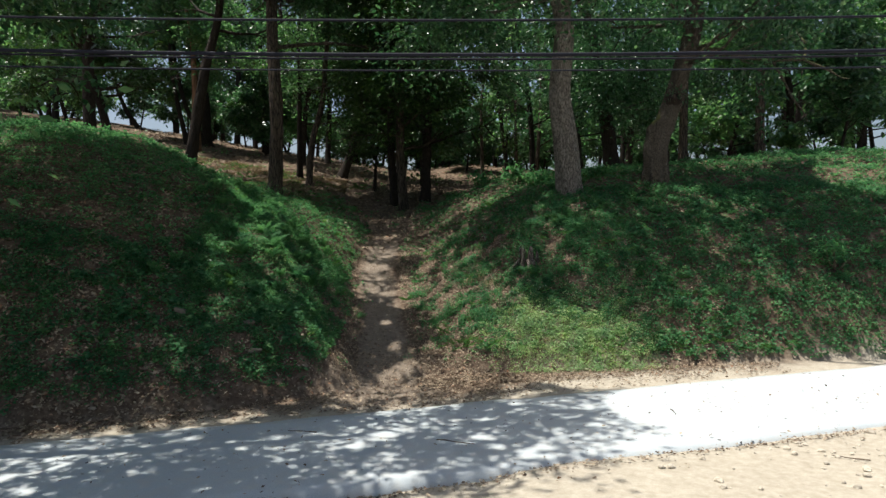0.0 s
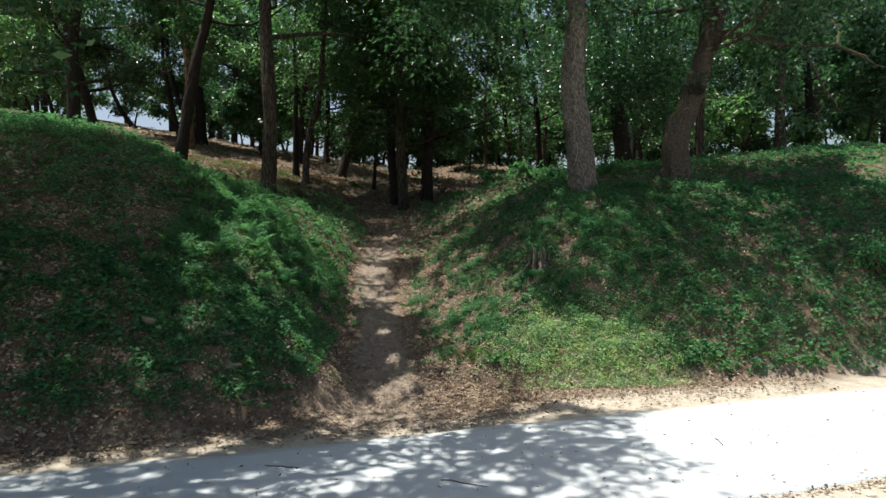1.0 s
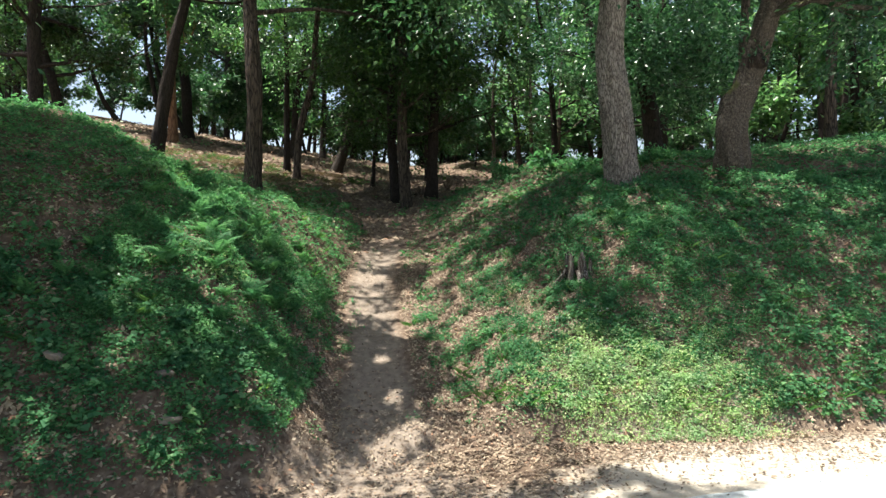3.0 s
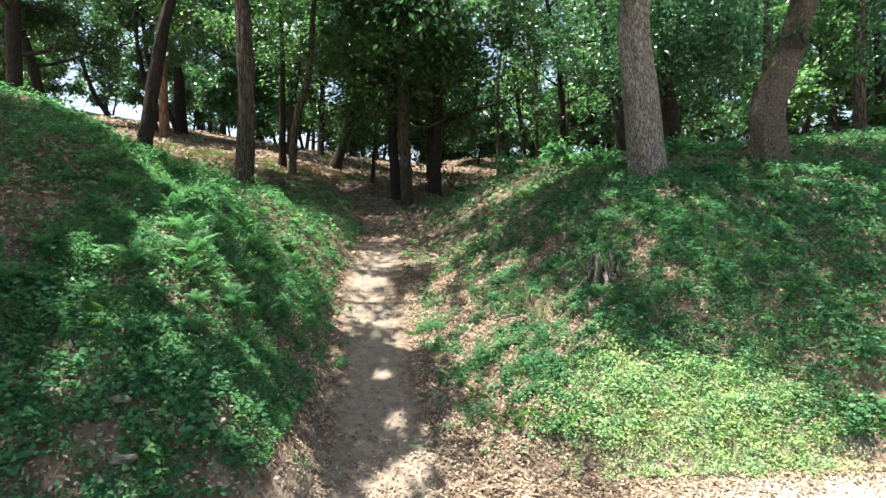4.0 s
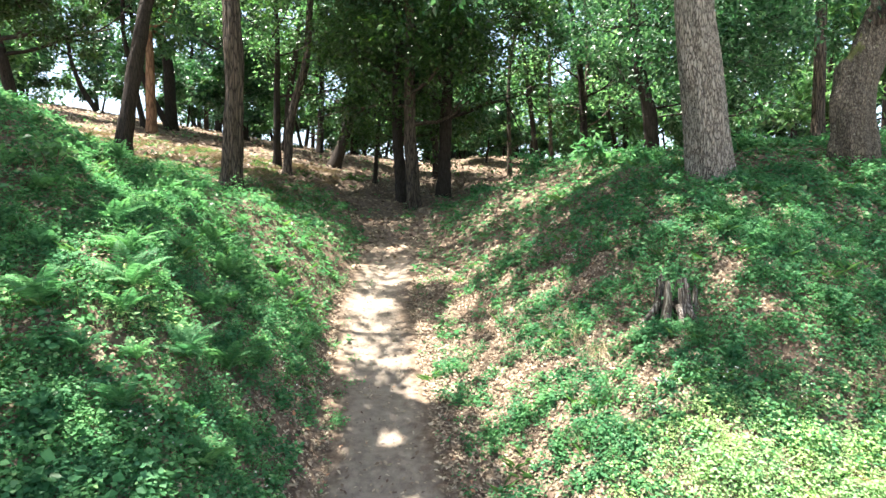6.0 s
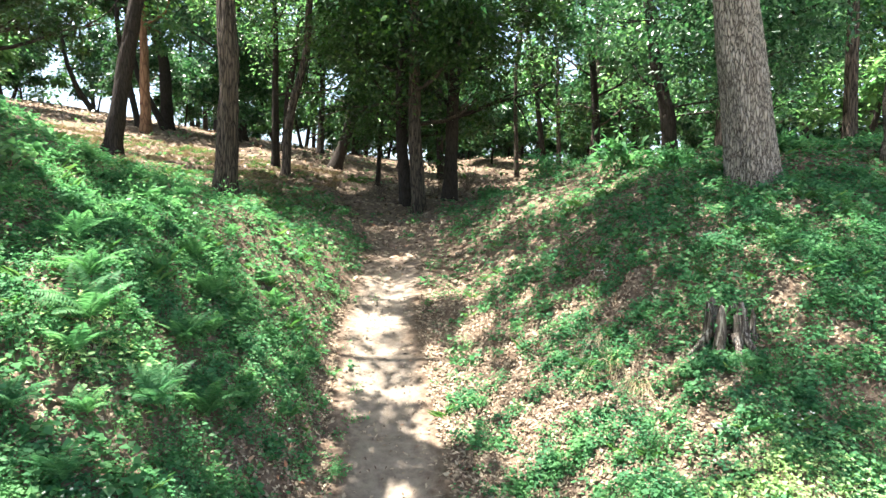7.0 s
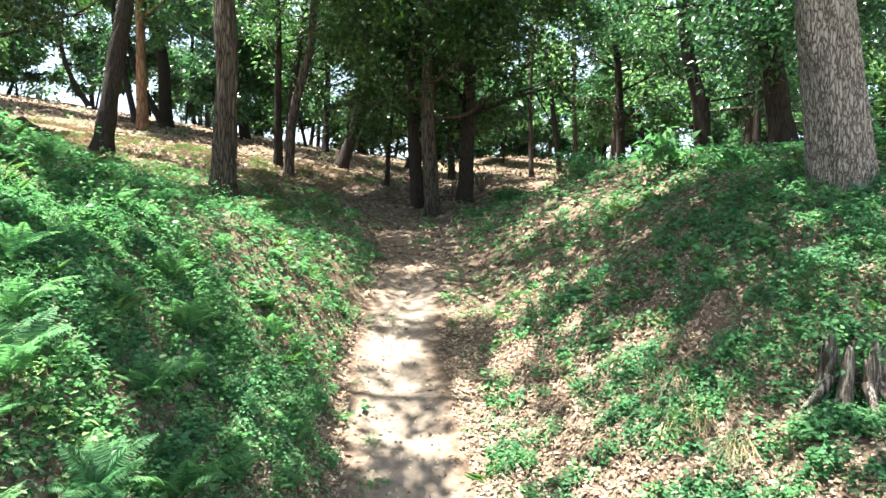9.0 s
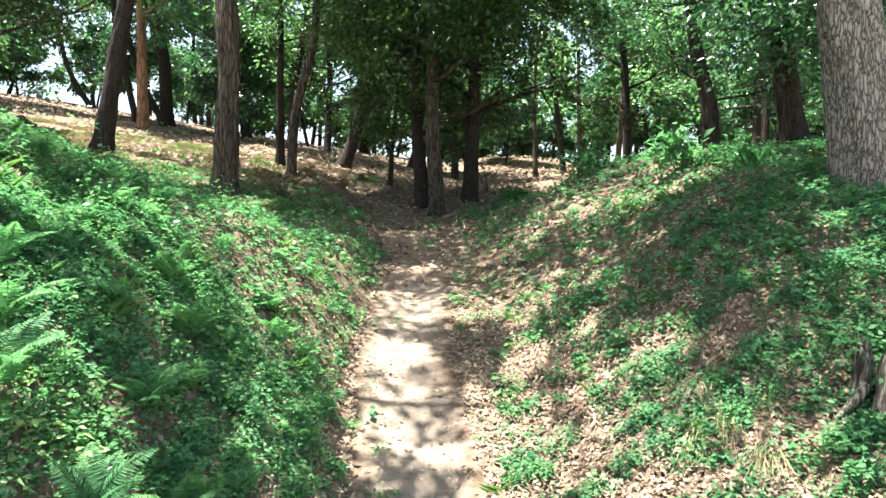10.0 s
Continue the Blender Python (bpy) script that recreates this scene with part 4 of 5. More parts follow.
def cover(x, y):
    """How much of the ground green plants hide, 0 to 1."""
    d = x - path_x(y)
    patch = 0.5 + 1.1 * rough_z(x, y, 1.2, 21) + 1.1 * rough_z(x, y, 0.45, 22)
    h = ground_z(x, y)
    bank = smooth(np.where(x > 4.6, 0.02, 0.12), np.where(x > 4.6, 0.25, 0.55), h - base_z(x, y) * (1 - smooth(12, 16, y)))
    left = np.where(x < -2, np.interp(y, [10, 12.5, 14, 20, 23, 27], [0.6, 0.8, 0.92, 1.05, 0.95, 0.6]), 0)
    right = np.interp(d, [0.4, 0.75, 1.4, 3.0, 4.2, 5.5], [-0.5, 0.15, 0.44, 0.6, 0.86, 1.0]) * (d > 0)
    right = right * np.interp(y, [13, 15.5, 17, 19, 22, 28, 31, 34], [1.1, 1, 0.94, 1.05, 1.4, 1.3, 0.6, 0.12])
    amount = np.where(d > 0, right, left * smooth(0.0, 0.55, -d - np.interp(y, [20, 24, 30], [0.62, 1.3, 2.6])))
    hollow = 1.2 * np.exp(-(((x - 1.6) / 2.6) ** 4) - ((y - 26.8) / 3.4) ** 4) * (d > 1.3) + np.exp(-(((x + 5.0) / 1.5) ** 4) - ((y - 25.5) / 3.5) ** 4)
    amount = np.maximum(amount, hollow)
    amount = np.maximum(amount, 0.85 * smooth(0.55, 0.9, -d) * (y > 18.5) * (y < 24.5))
    amount = np.maximum(amount, 0.95 * np.exp(-(((x - 2.5) / 1.2) ** 4) - ((y - 14.9) / 0.55) ** 4))
    # Darker herbs are left out where the sunlit patch is coloured pale.
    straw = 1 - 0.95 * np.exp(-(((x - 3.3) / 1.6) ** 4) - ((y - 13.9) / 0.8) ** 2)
    fern = 1.0
    for fx, fy in FERN_SPOTS:
        fern = fern * (1 - 0.75 * np.exp(-(((x - fx) ** 2 + (y - fy + 0.12) ** 2) / 0.08)))
    return np.clip(amount * 1.5 - 0.45 + 0.9 * (patch - 0.5), 0, 1) * bank * straw * fern


def scatter(rs, n, x0, x1, y0, y1, chance):
    """n places in a rectangle, kept by chance."""
    x, y = rs.uniform(x0, x1, n), rs.uniform(y0, y1, n)
    keep = rs.uniform(0, 1, n) < chance(x, y)
    return x[keep], y[keep]


def slope_normal(x, y):
    e = 0.08
    gx, gy = (land(x + e, y) - land(x - e, y)) / (2 * e), (land(x, y + e) - land(x, y - e)) / (2 * e)
    return unit(np.stack([-gx, -gy, np.ones_like(gx)], 1))


def herbs(name, label, rs, n, box, leaves_each, size, tall, material, chance=cover, narrow=0.62, upright=0.4, shape=leaf_arrays, face=0.9):
    """Low leafy plants: whorls of leaves on short stems."""
    x, y = scatter(rs, n, *box, chance)
    z = land(x, y)
    k = len(x)
    height = tall * np.clip(0.6 + 1.2 * rough_z(x, y, 0.8, 31) + rs.normal(0, 0.3, k), 0.15, 2.0)
    broad = np.clip(1.05 + 1.1 * rough_z(x, y, 0.5, 33) + rs.normal(0, 0.15, k), 0.65, 1.35)
    pieces = []
    tilt = slope_normal(x, y) * face + [-0.1 * (1 - face), 0.4 * (0.65 - face), 1.25 - face]
    for i in range(leaves_each):
        turn = rs.uniform(0, math.tau, k)
        lift = height * rs.uniform(0.25, 1.0, k)
        spread = rs.uniform(0.01, 0.07, k) * (0.6 + tall * 3)
        p = np.stack([x + np.cos(turn) * spread, y + np.sin(turn) * spread, z + lift], 1)
        axis = np.stack([np.cos(turn), np.sin(turn), rs.normal(-0.05, 0.3, k)], 1)
        normal = unit(tilt + rs.normal(0, upright, (k, 3)))
        length = size * broad * rs.uniform(0.55, 1.35, k)
        pieces.append(shape(p, axis, normal, length, length * narrow * rs.uniform(0.8, 1.2, k)))
    stem = np.stack([x, y, z - 0.02], 1)
    lean = np.stack([rs.normal(0, 0.2, k), rs.normal(0, 0.2, k), np.ones(k)], 1)
    pieces.append(leaf_arrays(stem, lean, np.stack([np.cos(turn), np.sin(turn), 0 * turn], 1), height, np.full(k, 0.006), 0, 0))
    return tagged(part(name, mesh_np(name, *joined(pieces)), material), label, "undergrowth", kind="stuff")


rng = np.random.RandomState(77)
herbs("undergrowth", "low green herbs covering the fern bank", rng, 27000, (-5.2, -1.6, 12.2, 17.5), 7, 0.037, 0.14, LEAF_HERB, narrow=0.75, face=0.65)
herbs("undergrowth", "tall leafy weeds standing among the ferns", rng, 1900, (-5.6, -1.9, 12.4, 20.5), 16, 0.058, 0.34, LEAF_HERB, lambda x, y: 0.8 * cover(x, y) * smooth(-0.15, 0.3, rough_z(x, y, 1.1, 91)) * (0.2 + 0.8 * smooth(15.2, 16.8, y)), narrow=0.42, face=0.4)
herbs("undergrowth", "round-leaved pale weeds dotted over the fern bank", rng, 1800, (-5.6, -1.9, 12.0, 20.5), 8, 0.046, 0.22, LEAF_PALE, lambda x, y: 0.7 * cover(x, y) * smooth(0.0, 0.4, rough_z(x, y, 0.9, 92)), narrow=0.85, face=0.45, shape=round_leaf_arrays)
herbs("undergrowth", "low weeds on the shaded side of the fern bank", rng, 21000, (-12.5, -1.6, 9.8, 17.5), 6, 0.058, 0.17, LEAF_HERB, lambda x, y: 0.75 * cover(x, y) * ((x < -5.2) | (y < 12.2)), narrow=0.7, face=0.6)
herbs("undergrowth", "small weeds at the foot of the fern bank", rng, 13000, (-8.5, -1.6, 10.0, 12.9), 6, 0.045, 0.15, LEAF_HERB, lambda x, y: 0.85 * cover(x, y), narrow=0.7, face=0.8)
herbs("undergrowth", "leafy weeds thinning out towards the hollow", rng, 10000, (-13, -1.6, 17.5, 29), 6, 0.08, 0.18, LEAF_HERB, face=0.6)
herbs("undergrowth", "dense creeping weeds on the oak bank", rng, 25000, (-0.6, 5.2, 13.0, 17.6), 8, 0.038, 0.15, LEAF_HERB, narrow=0.75, face=0.75)
herbs("undergrowth", "creeping weeds over the mound and bank", rng, 32000, (-0.6, 14.0, 13.0, 19.5), 6, 0.058, 0.17, LEAF_HERB, lambda x, y: 0.85 * cover(x, y) * ((x > 5.2) | (y > 17.6)), narrow=0.8)
herbs("undergrowth", "upright leafy weeds on the oak bank", rng, 2600, (0.6, 7.5, 13.7, 17.0), 13, 0.05, 0.28, LEAF_HERB, lambda x, y: 0.8 * cover(x, y) * smooth(-0.2, 0.3, rough_z(x, y, 1.0, 93)), narrow=0.5, face=0.5)
herbs("undergrowth", "green weeds on the mound's crest", rng, 14500, (-1.2, 16.5, 19.5, 30.5), 6, 0.078, 0.15, LEAF_HERB)
herbs("undergrowth", "fine weeds coloured sunlit pale at the bank's foot", rng, 11000, (0.9, 5.6, 13.2, 15.2), 9, 0.034, 0.16, LEAF_SUNNY, lambda x, y: np.exp(-(((x - 3.1) / 1.6) ** 4) - ((y - 14.0) / 0.62) ** 2), 0.6, 0.5, face=0.95)
herbs("undergrowth", "weeds coloured sunlit pale in a gap among ferns", rng, 500, (-4.0, -2.9, 13.7, 14.8), 9, 0.05, 0.16, LEAF_SUNNY, lambda x, y: 0.8 * np.exp(-(((x + 3.4) / 0.25) ** 2) - ((y - 14.2) / 0.35) ** 2), 0.6, 0.3, face=0.4)
herbs("undergrowth", "broad-leaved weeds low on the bank", rng, 520, (-6, -2.2, 10.6, 13.6), 8, 0.075, 0.26, LEAF_HERB, lambda x, y: smooth(0.3, 1.0, ground_z(x, y)), 0.8)
herbs("undergrowth", "scattered weeds along the footpath", rng, 2200, (-3.4, 1.0, 12.5, 24), 6, 0.05, 0.12, LEAF_HERB, lambda x, y: np.exp(-((np.abs(x - path_x(y)) - 1.0) / 0.25) ** 2) * 0.5 * (y > 14))
herbs("undergrowth", "scattered seedlings on the brown slope", rng, 2500, (-22, 8, 27, 50), 6, 0.14, 0.25, LEAF_PALE, lambda x, y: 0.35 * smooth(-0.1, 0.5, rough_z(x, y, 5, 41)))


def grass(name, label, rs, n, box, length, material, chance):
    x, y = scatter(rs, n, *box, chance)
    p, turn = [], []
    for _ in range(9):
        p.append(np.stack([x + rs.normal(0, 0.035, len(x)), y + rs.normal(0, 0.035, len(x)), land(x, y) - 0.01], 1))
    p = np.concatenate(p)
    k = len(p)
    turn = rs.uniform(0, math.tau, k)
    axis = np.stack([np.cos(turn) * 0.5, np.sin(turn) * 0.5 - 0.15, rs.uniform(0.5, 1.0, k)], 1)
    normal = np.stack([-np.cos(turn), -np.sin(turn), 0.4 + 0 * turn], 1)
    v, f = leaf_arrays(p, axis, normal, length * rs.uniform(0.5, 1.2, k), np.full(k, 0.008), 0.1, 0.35)
    return tagged(part(name, mesh_np(name, v, f), material), label, "grass", kind="stuff")


grass("grass", "thin green grass among the weeds", rng, 2600, (-7, 6.5, 11, 22), 0.22, LEAF_GRASS, lambda x, y: 0.6 * cover(x, y) * smooth(-0.1, 0.4, rough_z(x, y, 1.3, 51)))
grass("grass", "fringe of grass at the bank's foot", rng, 900, (-2.6, 8, 12.4, 15.0), 0.2, LEAF_GRASS, lambda x, y: smooth(0.15, 0.3, ground_z(x, y)) * np.exp(-((ground_z(x, y) - 0.35) / 0.25) ** 2) * 0.7 * (np.abs(x - path_x(y)) > 1.2))
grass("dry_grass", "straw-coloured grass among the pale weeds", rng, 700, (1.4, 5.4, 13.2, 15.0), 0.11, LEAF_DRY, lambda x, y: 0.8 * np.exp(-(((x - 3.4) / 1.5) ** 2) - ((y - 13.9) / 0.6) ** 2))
grass("dry_grass", "pale dry grass on the sunlit slope", rng, 4200, (-17, -5, 25.5, 35), 0.2, LEAF_DRY, lambda x, y: 0.8 * smooth(-0.3, 0.3, rough_z(x, y, 2.4, 52)))
grass("grass", "thin green grass on the sunlit slope", rng, 2200, (-17, -4, 24.5, 35), 0.22, LEAF_GRASS, lambda x, y: 0.8 * smooth(-0.1, 0.4, rough_z(x, y, 3.1, 53)))


def straw_tuft(x, y, seed, blades):
    """Long dry blades that hang down the bank from one root."""
    rs = np.random.RandomState(seed)
    nor = slope_normal(np.array([x]), np.array([y]))[0]
    down = unit(np.array([nor[0], nor[1], 0.0]))
    pieces = []
    for k in range(blades):
        a = rs.normal(0, 0.5)
        way = np.array([down[0] * math.cos(a) - down[1] * math.sin(a), down[0] * math.sin(a) + down[1] * math.cos(a)])
        length, rise = rs.uniform(0.2, 0.5), rs.uniform(0.02, 0.1)
        t = np.linspace(0, 1, 6)
        q = np.array([x, y]) + rs.normal(0, 0.06, 2) + way[None] * (length * t)[:, None] + rs.normal(0, 0.008, (6, 2))
        z = land(q[:, 0], q[:, 1]) + rise * np.sin(math.pi * np.minimum(t * 1.1, 1)) + 0.012
        side = np.array([-way[1], way[0], rs.normal(0, 0.5)]) * rs.uniform(0.0025, 0.005)
        c = np.column_stack([q, z])
        w = (1 - 0.7 * t)[:, None] * side
        v = np.concatenate([c - w, c + w])
        i = np.arange(5)
        pieces.append((v, np.concatenate([np.stack([i, i + 1, i + 7], 1), np.stack([i, i + 7, i + 6], 1)])))
    tagged(part("dry_grass_tuft", mesh_np("dry_grass_tuft", *joined(pieces)), LEAF_DRY), "tuft of bleached straw hanging down the bank", "dry grass", "straw tufts")


for k, (x, y) in enumerate(((1.2, 16.95), (1.34, 16.55), (1.05, 16.5), (1.5, 16.15))):
    straw_tuft(x, y, 30 + k, 60)



def litter(name, label, rs, n, box, size, chance):
    x, y = scatter(rs, n, *box, chance)
    k = len(x)
    nor = slope_normal(x, y)
    on_lane = (y > ROAD_NEAR(x) + 0.06) & (y < ROAD_FAR(x) - 0.06)
    z = np.where(on_lane, base_z(x, y) + 0.036 + 0.02 * np.sin(math.pi * (y - ROAD_NEAR(x)) / (ROAD_FAR(x) - ROAD_NEAR(x))), land(x, y))
    p = np.stack([x, y, z], 1) + nor * rs.uniform(0.006, 0.035, k)[:, None]
    turn = rs.uniform(0, math.tau, k)
    axis = np.stack([np.cos(turn), np.sin(turn), 0 * turn], 1)
    axis = unit(axis - nor * np.sum(axis * nor, 1)[:, None] + nor * rs.normal(0, 0.22, k)[:, None])
    length = size * rs.uniform(0.55, 1.3, k)
    v, f = leaf_arrays(p, axis, unit(nor + rs.normal(0, 0.35, (k, 3))), length, length * rs.uniform(0.35, 0.6, k), 0.25, -0.12)
    return tagged(part(name, mesh_np(name, v, f), LITTER), label, "fallen leaves", kind="stuff")


def littered(x, y):
    d = np.abs(x - path_x(y))
    hidden = 1 - 0.55 * cover(x, y)
    on_path = np.interp(y, [11, 13.5, 15, 30], [0.5, 0.2, 0.04, 0.1])
    # Litter is thinned over the soil painted pale for the sunlit patch.
    return hidden * np.where(d < 0.6, on_path, 0.85) * (smooth(0.1, 1.0, y - ROAD_FAR(x) - (0.9 * smooth(1.2, 2.8, x) - 0.6 * smooth(4.2, 6.0, x)) + 0.5 * rough_z(x, y, 1.0, 61)) * (1 - 0.7 * np.exp(-(((x - 3.5) / 1.3) ** 2) - ((y - 13.7) / 0.6) ** 2)) + 0.3 * (y > ROAD_FAR(x) + 0.25))


litter("fallen_leaves", "dry brown oak leaves lying on the banks and path", rng, 80000, (-7.5, 7.5, 9.0, 21), 0.063, littered)
litter("fallen_leaves", "small crumbled leaf litter on the bank beside the path", rng, 66000, (-2.6, 5.2, 12.4, 20.5), 0.05, littered)
litter("fallen_leaves", "brown leaf litter in the hollow and on the mound", rng, 34000, (-14, 12, 21, 34), 0.13, lambda x, y: np.where(np.abs(x - path_x(y)) > 0.5, 0.85, np.interp(y, [21, 23.5, 30], [0.15, 0.6, 0.7])))
litter("fallen_leaves", "leaf litter strewn over the far slopes", rng, 20000, (-28, 16, 34, 57), 0.2, lambda x, y: 0.8 + 0 * x)
litter("fallen_leaves", "leaf litter under the trees along the verge", rng, 20000, (-14, -4, 8, 16), 0.09, littered)
litter("fallen_leaves", "brown leaves and chaff caught along the lane edge", rng, 45000, (-5, 9, 5.3, 9.6), 0.05, lambda x, y: 0.9 * np.exp(-((y - ROAD_NEAR(x) + 0.12) / 0.1) ** 2))
litter("fallen_leaves", "a few dark leaves blown onto the lane", rng, 2600, (-7, 8, 6, 12.5), 0.055, lambda x, y: 0.35 * (y < ROAD_FAR(x) - 0.05) * (y > ROAD_NEAR(x) - 0.6))


def flowers(rs, spots):
    """Small white blossoms on thin stalks: five petals each."""
    pieces = []
    for cx, cy, n, wide in spots:
        x, y = cx + rs.normal(0, wide, n), cy + rs.normal(0, wide, n)
        z = land(x, y) + rs.uniform(0.16, 0.28, n)
        p = np.stack([x, y, z], 1)
        face = unit(np.array([0, -0.5, 0.9]) + rs.normal(0, 0.25, (n, 3)))
        for k in range(5):
            a = k * math.tau / 5 + rs.uniform(0, 0.3, n)
            way = np.stack([np.cos(a), np.sin(a), 0 * a], 1)
            pieces.append(leaf_arrays(p, way - face * np.sum(way * face, 1)[:, None], face, np.full(n, 0.013), np.full(n, 0.01), 0.05, 0.0))
    return tagged(part("wildflowers", mesh_np("wildflowers", *joined(pieces)), PETAL), "tiny white wildflowers among the weeds", "flowers", kind="stuff")


flowers(np.random.RandomState(15), ((-2.75, 12.9, 9, 0.12), (-2.5, 13.2, 6, 0.08), (1.45, 17.6, 10, 0.07), (2.6, 14.9, 7, 0.1), (-2.1, 13.9, 4, 0.06), (3.4, 14.8, 6, 0.1), (-2.3, 15.4, 5, 0.07)))

# ---- ferns ----


def frond_mesh(rs, length, arch):
    """One feather-shaped fern leaf that bows outwards along +x."""
    n = 9
    t = np.linspace(0, 1, n)
    line = np.stack([length * (0.22 * t + 0.55 * t ** 1.8 * arch), 0.03 * length * np.sin(3 * t), length * (0.88 * t - 0.4 * arch * t ** 2.6)], 1)
    v, q = tube_arrays(line, np.linspace(0.004, 0.0012, n), 3)
    tri = np.concatenate([q[:, [0, 1, 2]], q[:, [0, 2, 3]]])
    k = 28
    s = np.linspace(0.12, 0.985, k)
    p = np.stack([np.interp(s, t, line[:, c]) for c in range(3)], 1)
    d = unit(np.stack([np.interp(s, t, np.gradient(line[:, c])) for c in range(3)], 1))
    wide = length * 0.23 * np.sin(np.pi * np.clip(s, 0, 1) ** 0.75) ** 0.8 + 0.008
    out = [(v, tri)]
    for side in (-1, 1):
        axis = unit(np.array([0, side, 0.0]) + d * 0.45 + rs.normal(0, 0.06, (k, 3)) - [0, 0, 0.15])
        up = unit(np.cross(d, np.array([0, 1.0, 0])) * -1)
        up = np.where(up[:, 2:3] < 0, -up, up)
        out.append(leaf_arrays(p, axis, up, wide, np.full(k, length * 0.028), 0.1, 0.15))
    return mesh_np("frond", *joined(out))


def fern(seed, fronds, length):
    rs = np.random.RandomState(seed)
    top = new("fern")
    tagged(top, "bright green fern with arching feathery fronds", "fern", "ferns on the bank")
    for i in range(fronds):
        f = part("frond", frond_mesh(rs, length * rs.uniform(0.75, 1.15), rs.uniform(0.6, 0.95)), LEAF_FERN, top)
        f.matrix_basis = pose(0, 0, -0.01, rs.uniform(-10, 10), rs.uniform(-12, 14), i * 360 / fronds + rs.uniform(-18, 18))
    return top


def ferns():
    rs = np.random.RandomState(9)
    kinds = [fern(90 + k, n, size) for k, (n, size) in enumerate(((10, 0.62), (9, 0.55), (11, 0.7), (8, 0.5)))]
    spots = list(FERN_SPOTS)
    for _ in range(4000):
        if len(spots) >= 46:
            break
        if len(spots) < 43:
            x, y = rs.uniform(-5.6, -2.0), rs.uniform(12.2, 18.4)
            ok = -x + path_x(np.array([y]))[0] > 1.0 and ground_z(x, y) > 0.9 and rough_z(np.array([x]), np.array([y]), 2.2, 71)[0] > -0.2
        else:
            x, y = rs.uniform(6.5, 11), rs.uniform(15, 18)
            ok = ground_z(x, y) > 1.0
        if ok and all(math.hypot(x - a, y - b) > 0.36 for a, b in spots):
            spots.append((x, y))
    for k, (x, y) in enumerate(spots):
        m = Matrix.LocRotScale((x, y, land1(x, y) + 0.06), Euler((rs.uniform(-0.05, 0.3), rs.uniform(-0.1, 0.2), rs.uniform(0, 6.28))), Vector.Fill(3, rs.uniform(0.75, 0.98) if k < 13 else rs.uniform(0.45, 0.75)))
        if k < 4:
            kinds[k].matrix_basis = m
        else:
            copy_thing(kinds[k % 4], m)


ferns()


# ---- stump, stones, sticks, shrubs ----


def stave_mesh(rs, angle, spread, height, thick, lean):
    """One upright splinter of the stump's shell, ragged at its top and hollowed behind."""
    n, rows = max(5, int(spread / 0.09)), 8
    a = angle + np.linspace(-spread / 2, spread / 2, n)
    top = height * (1 - 0.35 * np.abs(np.linspace(-1, 1, n)) ** 1.5) + rs.normal(0, 0.05 * height, n)
    groove = 1 + 0.07 * np.sin(23 * a + angle) + rs.normal(0, 0.03, n)
    out, back = [], []
    for u in np.linspace(0, 1, rows):
        z = -0.16 + (top + 0.16) * u
        r = (0.22 + 0.09 * (1 - u) ** 2.2 + lean * u) * groove * (1 + rs.normal(0, 0.012, n))
        out.append(np.stack([np.cos(a) * r, np.sin(a) * r, z], 1))
        r = r - thick * (1 - 0.75 * u)
        back.append(np.stack([np.cos(a) * r, np.sin(a) * r, z], 1))
    rings = np.stack([np.concatenate([o, i[::-1]]) for o, i in zip(out, back)])
    m = 2 * n
    i, j = np.meshgrid(np.arange(rows - 1), np.arange(m), indexing="ij")
    f = np.stack([i * m + j, i * m + (j + 1) % m, (i + 1) * m + (j + 1) % m, (i + 1) * m + j], -1).reshape(-1, 4)
    k = np.arange(n - 1)
    at = (rows - 1) * m
    cap = np.stack([at + k, at + k + 1, at + m - 2 - k, at + m - 1 - k], 1)
    return mesh_np("stave", rings.reshape(-1, 3), np.concatenate([f, cap]))


